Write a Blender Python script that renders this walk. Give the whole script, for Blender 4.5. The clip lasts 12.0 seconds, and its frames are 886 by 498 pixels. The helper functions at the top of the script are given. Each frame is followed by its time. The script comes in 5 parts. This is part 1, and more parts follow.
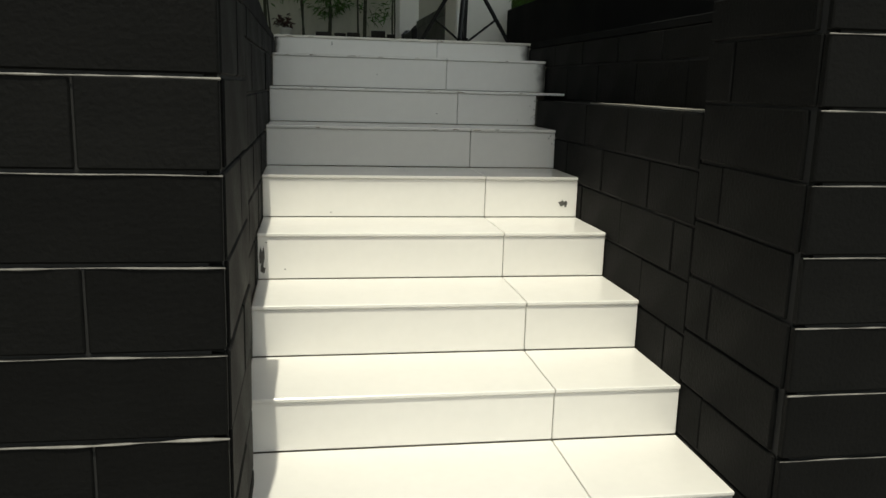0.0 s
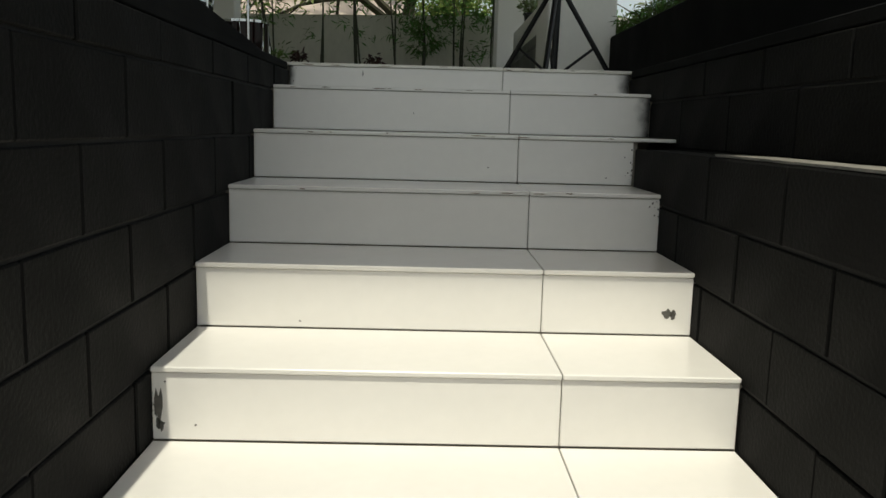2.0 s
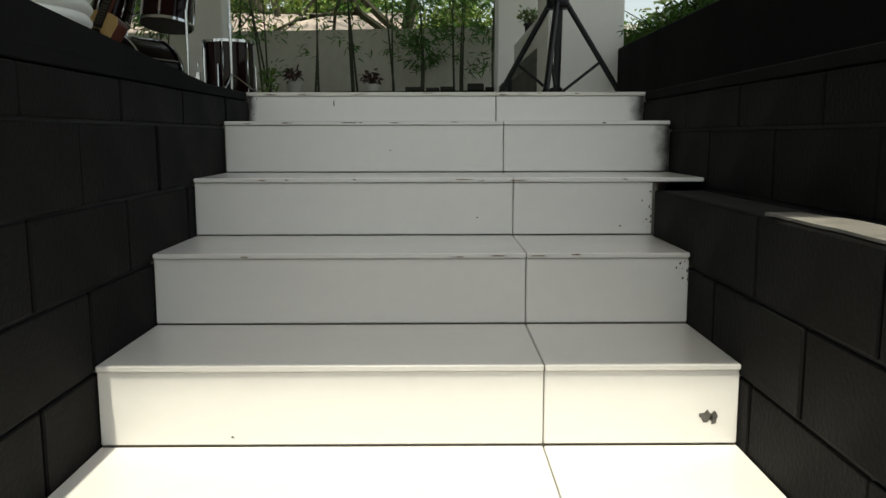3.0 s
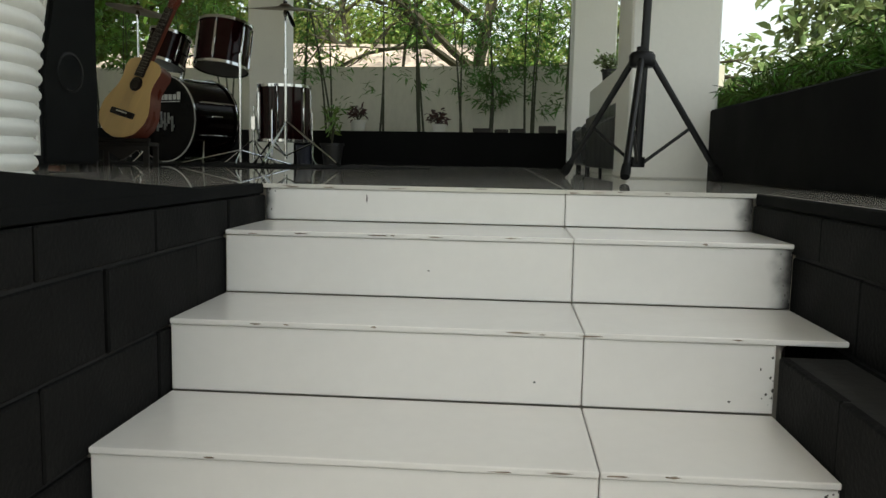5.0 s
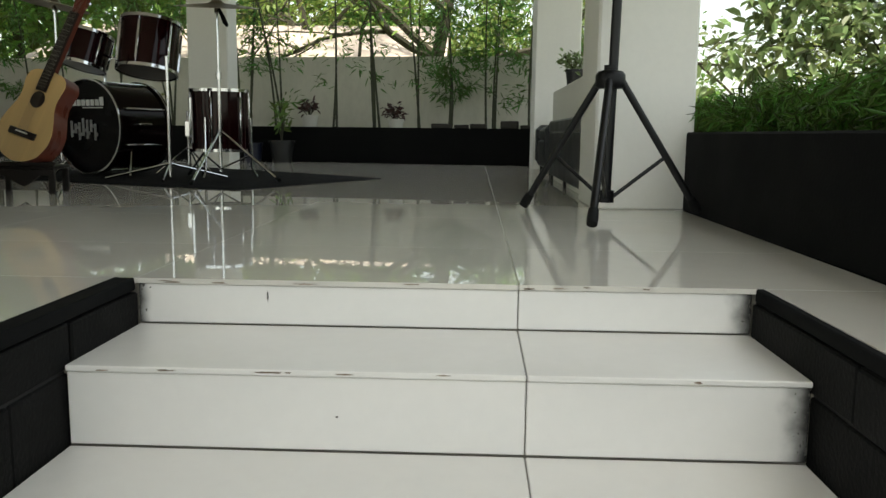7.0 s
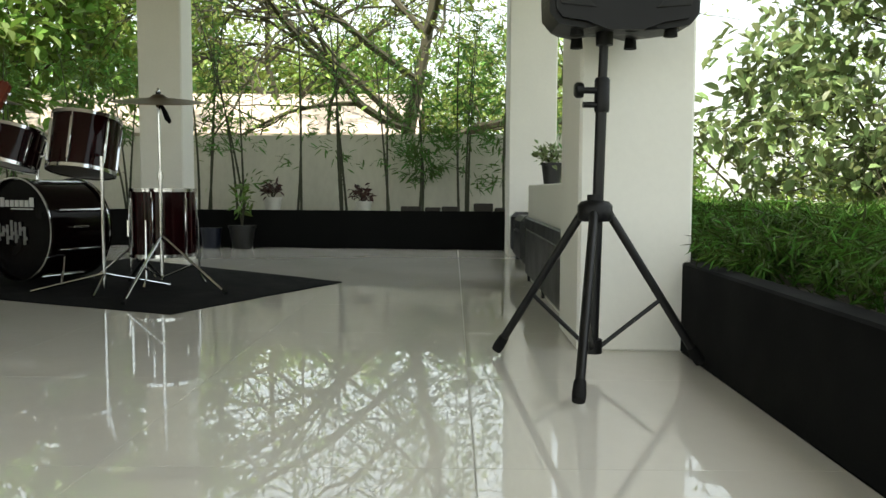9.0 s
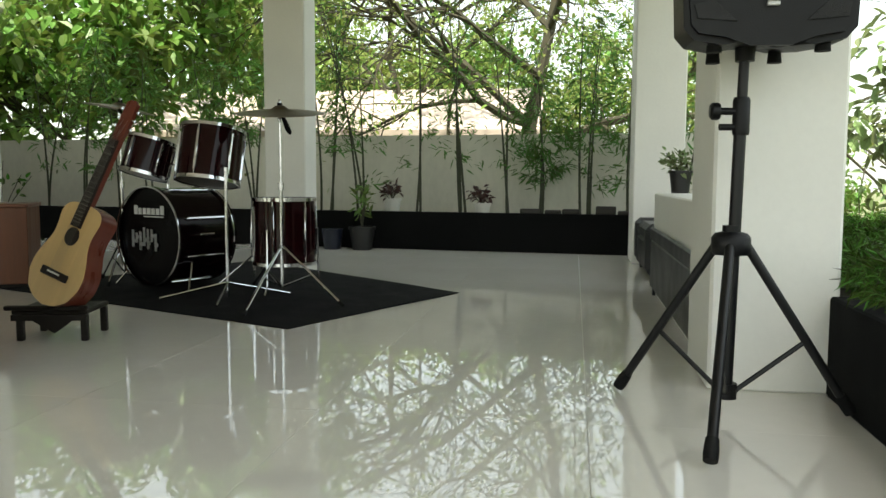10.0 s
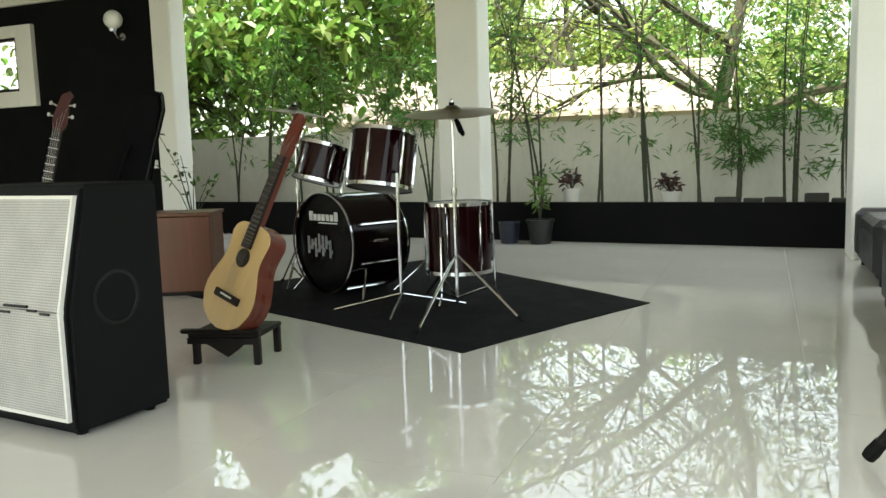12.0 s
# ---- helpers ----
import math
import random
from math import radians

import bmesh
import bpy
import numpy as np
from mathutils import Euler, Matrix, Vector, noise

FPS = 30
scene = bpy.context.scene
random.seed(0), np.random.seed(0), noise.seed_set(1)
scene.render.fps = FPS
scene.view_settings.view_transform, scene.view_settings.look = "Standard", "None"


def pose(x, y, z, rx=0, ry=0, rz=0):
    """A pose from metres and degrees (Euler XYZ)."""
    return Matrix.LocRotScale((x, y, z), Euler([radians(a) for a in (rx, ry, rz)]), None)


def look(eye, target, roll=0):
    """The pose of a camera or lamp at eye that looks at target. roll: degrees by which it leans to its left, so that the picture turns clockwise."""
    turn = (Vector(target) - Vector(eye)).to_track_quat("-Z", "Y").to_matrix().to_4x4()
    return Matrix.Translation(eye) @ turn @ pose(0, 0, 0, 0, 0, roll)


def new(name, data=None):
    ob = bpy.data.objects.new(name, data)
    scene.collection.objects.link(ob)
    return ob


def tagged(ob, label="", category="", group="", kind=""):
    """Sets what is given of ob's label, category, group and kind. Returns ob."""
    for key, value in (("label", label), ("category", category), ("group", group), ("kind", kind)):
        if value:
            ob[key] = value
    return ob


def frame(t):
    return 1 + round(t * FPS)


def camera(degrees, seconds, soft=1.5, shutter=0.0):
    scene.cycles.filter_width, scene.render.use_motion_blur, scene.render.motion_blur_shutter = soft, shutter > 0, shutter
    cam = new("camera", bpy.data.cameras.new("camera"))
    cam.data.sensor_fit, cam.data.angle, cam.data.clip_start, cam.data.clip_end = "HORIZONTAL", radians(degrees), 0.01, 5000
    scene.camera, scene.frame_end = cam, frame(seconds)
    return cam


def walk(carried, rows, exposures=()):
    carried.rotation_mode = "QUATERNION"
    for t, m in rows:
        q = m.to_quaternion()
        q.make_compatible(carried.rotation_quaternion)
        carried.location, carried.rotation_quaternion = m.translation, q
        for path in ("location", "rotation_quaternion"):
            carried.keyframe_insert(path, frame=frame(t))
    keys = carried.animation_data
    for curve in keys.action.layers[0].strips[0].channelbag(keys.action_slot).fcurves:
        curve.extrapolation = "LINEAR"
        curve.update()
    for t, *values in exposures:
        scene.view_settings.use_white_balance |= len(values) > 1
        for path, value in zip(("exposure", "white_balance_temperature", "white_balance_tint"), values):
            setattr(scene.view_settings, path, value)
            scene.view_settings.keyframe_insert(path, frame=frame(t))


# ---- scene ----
cam = camera(57.4, 12.0)
PATH = [
    (0, (-0.7, -4.582, -0.249), (-0.377, -2.648, -0.644), 1.6),
    (0.4, (-0.597, -4.319, -0.268), (-0.239, -2.383, -0.619), 1.7),
    (0.5, (-0.568, -4.272, -0.271), (-0.208, -2.334, -0.609), 1.7),
    (1, (-0.493, -4.001, -0.27), (-0.172, -2.06, -0.629), 1.7),
    (1.5, (-0.398, -3.713, -0.273), (-0.186, -1.745, -0.557), 1.0),
    (2, (-0.299, -3.422, -0.249), (-0.259, -1.444, -0.547), 1.5),
    (2.5, (-0.239, -3.149, -0.230), (-0.246, -1.163, -0.469), 1.3),
    (3, (-0.210, -2.942, -0.156), (-0.197, -0.961, -0.432), -0.1),
    (3.2, (-0.191, -2.854, -0.140), (-0.184, -0.871, -0.399), 0.0),
    (4.8, (-0.157, -2.423, 0.064), (-0.310, -0.451, -0.233), 1.2),
    (5, (-0.164, -2.361, 0.080), (-0.322, -0.379, -0.140), 1.1),
    (5.5, (-0.166, -2.237, 0.155), (-0.235, -0.259, -0.129), 0.2),
    (6, (-0.152, -2.103, 0.204), (-0.169, -0.124, -0.087), 0.5),
    (6.5, (-0.117, -1.939, 0.267), (-0.188, 0.042, 0.000), -0.4),
    (6.7, (-0.110, -1.894, 0.294), (-0.196, 0.084, 0.014), 0.4),
    (8.3, (-0.085, -1.472, 0.536), (-0.124, 0.512, 0.284), 0.8),
    (8.5, (-0.082, -1.411, 0.564), (-0.087, 0.577, 0.352), 0.7),
    (9, (-0.054, -1.258, 0.648), (-0.078, 0.736, 0.5), 0.2),
    (9.5, (-0.042, -1.188, 0.742), (-0.167, 0.804, 0.607), -0.0),
    (10, (-0.053, -1.102, 0.78), (-0.371, 0.865, 0.605), 0.2),
    (10.5, (-0.081, -0.986, 0.788), (-0.567, 0.948, 0.632), 0.1),
    (11, (-0.129, -0.876, 0.864), (-0.733, 1.02, 0.662), -0.7),
    (11.5, (-0.147, -0.806, 0.926), (-0.821, 1.065, 0.712), -1.4),
    (12, (-0.176, -0.696, 0.938), (-0.912, 1.15, 0.708), -1.8),
]
EXPOSURES = [(0.0, -0.62, 6950, 0), (1.0, -0.7, 6950, 1), (2.0, -0.6, 6950, 2), (2.5, -0.56, 6950, 2), (3.0, -0.18, 6980, 2), (3.2, -0.06, 7000, 2), (4.8, 0.45, 7150, 2), (5.5, 0.62, 7200, 2), (6.5, 0.68, 7200, 2),
             (8.5, 1.05, 7250, 1), (9.5, 1.1, 7230, 1), (10.0, 1.17, 7220, 0), (10.5, 1.32, 7200, 0), (11.0, 1.52, 7170, 0), (12.0, 1.83, 7100, 1)]
walk(cam, [(t, look(eye, target, roll)) for t, eye, target, roll in PATH], EXPOSURES)

# ---------------------------------------------------------------- light
SUN_EL, SUN_AZ = radians(66), radians(185.8)      # azimuth clockwise from +y
world = bpy.data.worlds.new("World")
scene.world = world
world.use_nodes = True
wn = world.node_tree.nodes
sky = wn.new("ShaderNodeTexSky")
sky.sky_type, sky.sun_disc = "NISHITA", False
sky.sun_elevation, sky.sun_rotation = SUN_EL, SUN_AZ
sky.air_density, sky.dust_density, sky.ozone_density = 1.0, 3.0, 1.0
world.node_tree.links.new(sky.outputs[0], wn["Background"].inputs[0])
wn["Background"].inputs[1].default_value = 0.1
# white tropical haze, even over the whole sky
haze = wn.new("ShaderNodeBackground")
haze.inputs[0].default_value, haze.inputs[1].default_value = (0.95, 0.98, 1.0, 1), 0.55
both = wn.new("ShaderNodeAddShader")
world.node_tree.links.new(wn["Background"].outputs[0], both.inputs[0])
world.node_tree.links.new(haze.outputs[0], both.inputs[1])
world.node_tree.links.new(both.outputs[0], wn["World Output"].inputs[0])
sun_dir = Vector((math.sin(SUN_AZ) * math.cos(SUN_EL), math.cos(SUN_AZ) * math.cos(SUN_EL), math.sin(SUN_EL)))
sun_data = bpy.data.lights.new("sun", "SUN")
sun_data.energy, sun_data.angle, sun_data.color = 5.0, radians(0.55), (1.0, 0.95, 0.87)
sun = new("sun", sun_data)
sun.matrix_world = look(sun_dir * 40, (0, 0, 0))


# ---------------------------------------------------------------- materials
def material(name, color, rough=0.6, metal=0.0, var=0.15, scale=4.0, fine=60.0, bump=0.2, bump_scale=None, spec=0.5, coat=0.0,
             per_object=0.0, per_island=0.0, through_light=0.0, stretch=(1, 1, 1)):
    m = bpy.data.materials.new(name)
    m.use_nodes = True
    n, l = m.node_tree.nodes, m.node_tree.links
    b = n["Principled BSDF"]
    tc = n.new("ShaderNodeTexCoord")
    mp = n.new("ShaderNodeMapping")
    mp.inputs["Scale"].default_value = stretch
    l.new(tc.outputs["Object"], mp.inputs[0])
    big = n.new("ShaderNodeTexNoise")
    big.inputs["Scale"].default_value, big.inputs["Detail"].default_value = scale, 5
    small = n.new("ShaderNodeTexNoise")
    small.inputs["Scale"].default_value, small.inputs["Detail"].default_value = fine, 3
    for t in (big, small):
        l.new(mp.outputs[0], t.inputs["Vector"])
    mix = n.new("ShaderNodeMath")
    mix.operation = "MULTIPLY_ADD"
    l.new(small.outputs["Fac"], mix.inputs[0])
    mix.inputs[1].default_value = 0.4
    l.new(big.outputs["Fac"], mix.inputs[2])
    rng = n.new("ShaderNodeMapRange")
    l.new(mix.outputs[0], rng.inputs[0])
    rng.inputs[1].default_value, rng.inputs[2].default_value = 0.35, 1.05
    rng.inputs[3].default_value, rng.inputs[4].default_value = 1 - var, 1 + var
    hsv = n.new("ShaderNodeHueSaturation")
    hsv.inputs["Color"].default_value = (*color, 1)
    val = rng.outputs[0]
    if per_object or per_island:
        src = n.new("ShaderNodeObjectInfo") if per_object else n.new("ShaderNodeNewGeometry")
        out = src.outputs["Random"] if per_object else src.outputs["Random Per Island"]
        r2 = n.new("ShaderNodeMapRange")
        l.new(out, r2.inputs[0])
        amount = per_object or per_island
        r2.inputs[3].default_value, r2.inputs[4].default_value = 1 - amount, 1 + amount
        mul = n.new("ShaderNodeMath")
        mul.operation = "MULTIPLY"
        l.new(val, mul.inputs[0])
        l.new(r2.outputs[0], mul.inputs[1])
        val = mul.outputs[0]
        if per_island:
            r3 = n.new("ShaderNodeMapRange")
            l.new(out, r3.inputs[0])
            r3.inputs[3].default_value, r3.inputs[4].default_value = 0.47, 0.53
            l.new(r3.outputs[0], hsv.inputs["Hue"])
    l.new(val, hsv.inputs["Value"])
    l.new(hsv.outputs[0], b.inputs["Base Color"])
    rr = n.new("ShaderNodeMapRange")
    l.new(big.outputs["Fac"], rr.inputs[0])
    rr.inputs[1].default_value, rr.inputs[2].default_value = 0.3, 0.7
    rr.inputs[3].default_value, rr.inputs[4].default_value = rough * 0.85, min(1.0, rough * 1.15)
    l.new(rr.outputs[0], b.inputs["Roughness"])
    b.inputs["Metallic"].default_value = metal
    b.inputs["Specular IOR Level"].default_value = spec
    b.inputs["Coat Weight"].default_value = coat
    b.inputs["Coat Roughness"].default_value = 0.05
    if bump:
        bt = n.new("ShaderNodeTexNoise")
        bt.inputs["Scale"].default_value, bt.inputs["Detail"].default_value = bump_scale or fine, 4
        l.new(mp.outputs[0], bt.inputs["Vector"])
        bp = n.new("ShaderNodeBump")
        bp.inputs["Strength"].default_value, bp.inputs["Distance"].default_value = bump, 0.004
        l.new(bt.outputs["Fac"], bp.inputs["Height"])
        l.new(bp.outputs[0], b.inputs["Normal"])
    if through_light:
        tr = n.new("ShaderNodeBsdfTranslucent")
        l.new(hsv.outputs[0], tr.inputs[0])
        ms = n.new("ShaderNodeMixShader")
        ms.inputs[0].default_value = through_light
        l.new(b.outputs[0], ms.inputs[1])
        l.new(tr.outputs[0], ms.inputs[2])
        l.new(ms.outputs[0], n["Material Output"].inputs[0])
    return m


TILE = material("polished_tile", (0.63, 0.605, 0.55), 0.013, var=0.05, scale=1.6, fine=14, bump=0.01, bump_scale=2.5, per_object=0.012, spec=0.85)
TILE_STAIR = material("stair_tile", (0.79, 0.77, 0.735), 0.2, var=0.045, scale=2.2, fine=30, bump=0.02, bump_scale=6, per_object=0.02)
GROUT = material("grout", (0.26, 0.235, 0.20), 0.9, var=0.3, fine=90)
BLOCK = material("black_painted_block", (0.0055, 0.0055, 0.0053), 0.7, var=0.5, scale=5, fine=130, bump=0.55, bump_scale=95, per_object=0.18, spec=0.1)
JOINT = material("black_joint", (0.010, 0.010, 0.010), 0.8, var=0.3, bump=0.3)
# pale colour for block edges that catch the sun
LIP_GLINT = material("sunlit_joint_lip", (0.20, 0.19, 0.175), 0.8, var=0.6, scale=25, bump=0.4)
BLACK_PLASTER = material("black_plaster", (0.0038, 0.0041, 0.0042), 0.9, var=0.35, scale=3, fine=80, bump=0.15, spec=0.13)
COLUMN_PAINT = material("white_column_paint", (0.70, 0.69, 0.64), 0.55, var=0.06, scale=2, fine=40, bump=0.08)
# grey rather than white, so the unseen ceiling bounces less light
CEILING_PAINT = material("grey_ceiling_paint", (0.45, 0.43, 0.39), 0.8, var=0.05)
GARDEN_PLASTER = material("weathered_white_plaster", (0.64, 0.63, 0.55), 0.85, var=0.16, scale=1.6, fine=22, bump=0.2, stretch=(1, 1, 0.5))
GROUND = material("garden_soil", (0.12, 0.13, 0.06), 0.95, var=0.5, scale=0.7, fine=12, bump=0.5)
PAVING = material("concrete_paving", (0.20, 0.19, 0.175), 0.9, var=0.2, scale=1.5, fine=40, bump=0.3)
SOIL = material("dark_soil", (0.04, 0.032, 0.022), 0.95, var=0.5, scale=9, fine=60, bump=0.8)
CHROME = material("chrome", (0.6, 0.61, 0.63), 0.12, 1.0, var=0.1, bump=0)
STEEL = material("steel_string", (0.28, 0.27, 0.25), 0.4, 1.0, var=0.1, bump=0)
BLACK_LACQUER = material("black_lacquer", (0.0045, 0.0016, 0.0018), 0.15, var=0.2, bump=0, spec=0.12, coat=0.0)
WINE = material("wine_red_lacquer", (0.011, 0.0011, 0.0018), 0.08, var=0.25, scale=5, bump=0, spec=0.2, coat=0.0)
DRUM_HEAD = material("clear_drumhead", (0.16, 0.15, 0.135), 0.35, var=0.12, bump=0.05)
BLACK_HEAD = material("black_drumhead", (0.003, 0.003, 0.0034), 0.25, spec=0.12, var=0.2, bump=0.03)
BLACK_METAL = material("black_powder_coat", (0.006, 0.006, 0.0065), 0.4, 0.0, var=0.2, bump=0.1, spec=0.3)
BLACK_PLASTIC = material("black_plastic", (0.0038, 0.0038, 0.0045), 0.45, spec=0.25, var=0.2, fine=200, bump=0.25, bump_scale=260)
GRILLE_BLACK = material("black_grille", (0.008, 0.008, 0.009), 0.7, var=0.4, fine=300, bump=0.6, bump_scale=400)
RUBBER = material("black_rubber", (0.006, 0.006, 0.006), 0.75, spec=0.2, var=0.2)
RUG = material("black_rug_pile", (0.008, 0.008, 0.009), 0.95, var=0.35, scale=6, fine=300, bump=0.7, bump_scale=350, spec=0.1)
BRASS = material("aged_bronze_cymbal", (0.16, 0.125, 0.085), 0.38, 0.85, var=0.3, scale=12, bump=0.1)
SPRUCE = material("golden_spruce", (0.56, 0.37, 0.15), 0.32, var=0.12, scale=2, fine=40, bump=0.04, stretch=(12, 1, 0.6), coat=0.25)
MAHOGANY = material("red_mahogany", (0.095, 0.02, 0.011), 0.3, var=0.25, scale=4, fine=40, bump=0.04, stretch=(6, 6, 0.7), spec=0.3, coat=0.08)
ROSEWOOD = material("dark_rosewood", (0.013, 0.008, 0.006), 0.55, spec=0.25, var=0.3, fine=60, stretch=(5, 5, 0.6))
BROWN_WOOD = material("brown_veneer", (0.115, 0.038, 0.014), 0.42, var=0.25, scale=3, fine=30, bump=0.05, stretch=(6, 6, 0.5))
DARK_WOOD = material("dark_stained_wood", (0.010, 0.007, 0.005), 0.55, spec=0.25, var=0.3, fine=50, stretch=(5, 5, 0.6))
TOLEX = material("black_vinyl_covering", (0.0045, 0.0048, 0.005), 0.65, spec=0.12, var=0.25, fine=220, bump=0.6, bump_scale=240)
GRILLE_CLOTH = material("silver_grille_cloth", (0.40, 0.39, 0.36), 0.75, var=0.2, scale=8, fine=240, bump=0.6, bump_scale=220)
# woven cells, 8 mm apart, over the grille cloth
gn_, gl_ = GRILLE_CLOTH.node_tree.nodes, GRILLE_CLOTH.node_tree.links
cell = gn_.new("ShaderNodeMath")
cell.operation = "ADD"
for k, axis in enumerate(("X", "Z")):
    wv = gn_.new("ShaderNodeTexWave")
    wv.bands_direction = axis
    wv.inputs["Scale"].default_value, wv.inputs["Distortion"].default_value, wv.inputs["Detail Scale"].default_value = 33.0, 0.6, 20
    gl_.new(gn_["Texture Coordinate"].outputs["Object"], wv.inputs["Vector"])
    gl_.new(wv.outputs["Fac"], cell.inputs[k])
weave = gn_.new("ShaderNodeMapRange")
gl_.new(cell.outputs[0], weave.inputs[0])
weave.inputs[2].default_value, weave.inputs[3].default_value, weave.inputs[4].default_value = 2.0, 0.55, 1.25
shade = gn_.new("ShaderNodeMix")
shade.data_type, shade.blend_type = "RGBA", "MULTIPLY"
shade.inputs[0].default_value = 1.0
gl_.new(gn_["Hue/Saturation/Value"].outputs[0], shade.inputs[6])
gl_.new(weave.outputs[0], shade.inputs[7])
gl_.new(shade.outputs[2], gn_["Principled BSDF"].inputs["Base Color"])
PIPING = material("white_piping", (0.68, 0.67, 0.62), 0.5, var=0.08)
FABRIC = material("black_nylon", (0.003, 0.003, 0.0034), 0.85, spec=0.06, var=0.3, scale=6, fine=200, bump=0.3)
LEATHER = material("grey_leather", (0.022, 0.0225, 0.025), 0.36, var=0.2, scale=5, fine=90, bump=0.25)
RIBBED = material("white_ribbed_plastic", (0.78, 0.77, 0.72), 0.5, var=0.08, scale=5, bump=0.08)
WHITE_POT = material("white_glazed_pot", (0.66, 0.65, 0.60), 0.35, var=0.1, bump=0.05)
BLACK_POT = material("black_plastic_pot", (0.005, 0.005, 0.0053), 0.45, var=0.2)
TRAY = material("weathered_dark_brick", (0.035, 0.032, 0.028), 0.9, var=0.4, scale=14, bump=0.5)
BARK = material("grey_brown_bark", (0.045, 0.042, 0.024), 0.9, var=0.4, scale=6, fine=40, bump=0.8, stretch=(3, 3, 0.6))
CULM = material("dark_bamboo_culm", (0.035, 0.042, 0.018), 0.5, var=0.4, scale=6, bump=0.1, stretch=(1, 1, 3))
LEAF_BAMBOO = material("bamboo_leaf", (0.09, 0.19, 0.04), 0.5, var=0.2, scale=3, bump=0, per_island=0.45, through_light=0.4)
LEAF_BROAD = material("broad_green_leaf", (0.135, 0.23, 0.045), 0.42, var=0.2, scale=2, bump=0, per_island=0.5, through_light=0.4)
LEAF_PALE = material("pale_silvery_leaf", (0.19, 0.25, 0.11), 0.28, var=0.2, scale=2, bump=0, per_island=0.5, through_light=0.35)
LEAF_YELLOW = material("feathery_yellow_green_leaf", (0.23, 0.30, 0.075), 0.5, var=0.2, scale=1, bump=0, per_island=0.45, through_light=0.45)
LEAF_DARK = material("dark_fern_leaf", (0.048, 0.10, 0.013), 0.55, var=0.35, scale=3, bump=0, per_island=0.7, through_light=0.25, spec=0.25)
LEAF_RED = material("dark_red_leaf", (0.06, 0.022, 0.02), 0.4, var=0.3, bump=0, per_island=0.4, through_light=0.3)
ROOF_TILE = material("pale_roof_tile", (0.46, 0.385, 0.335), 0.85, var=0.15, scale=2, fine=12, bump=0.4, per_object=0.08)
HOUSE_PLASTER = material("cream_house_plaster", (0.5, 0.46, 0.38), 0.85, var=0.1)
BLUE_PLASTIC = material("dark_blue_plastic", (0.004, 0.007, 0.022), 0.45, var=0.2)
# paler than the black wall, to stand for sun on its dusty top
LEDGE_SUN = material("sunlit_dusty_ledge", (0.20, 0.19, 0.17), 0.9, var=0.45, scale=9, fine=70, bump=0.5)
SMUDGE = material("cement_smear", (0.10, 0.095, 0.085), 0.9, var=0.5, scale=40, bump=0.5)
TILE_WEAR = material("brown_tile_wear", (0.22, 0.17, 0.12), 0.8, var=0.5, scale=60)
BASS_RED = material("dark_red_maple", (0.045, 0.011, 0.008), 0.5, var=0.25, scale=12, spec=0.15, bump=0.05)
WORN_PRINT = material("worn_print", (0.2, 0.2, 0.2), 0.6, var=0.6, scale=30)
WHITE_PRINT = material("white_print", (0.55, 0.55, 0.54), 0.5, var=0.15)
SWITCH_PLASTIC = material("white_switch_plastic", (0.7, 0.7, 0.67), 0.4, var=0.04)
GLOBE_GLASS = material("opal_globe", (0.78, 0.78, 0.74), 0.25, var=0.04, bump=0)
MIRROR = material("mirror_glass", (0.85, 0.86, 0.85), 0.02, 1.0, var=0.01, bump=0)


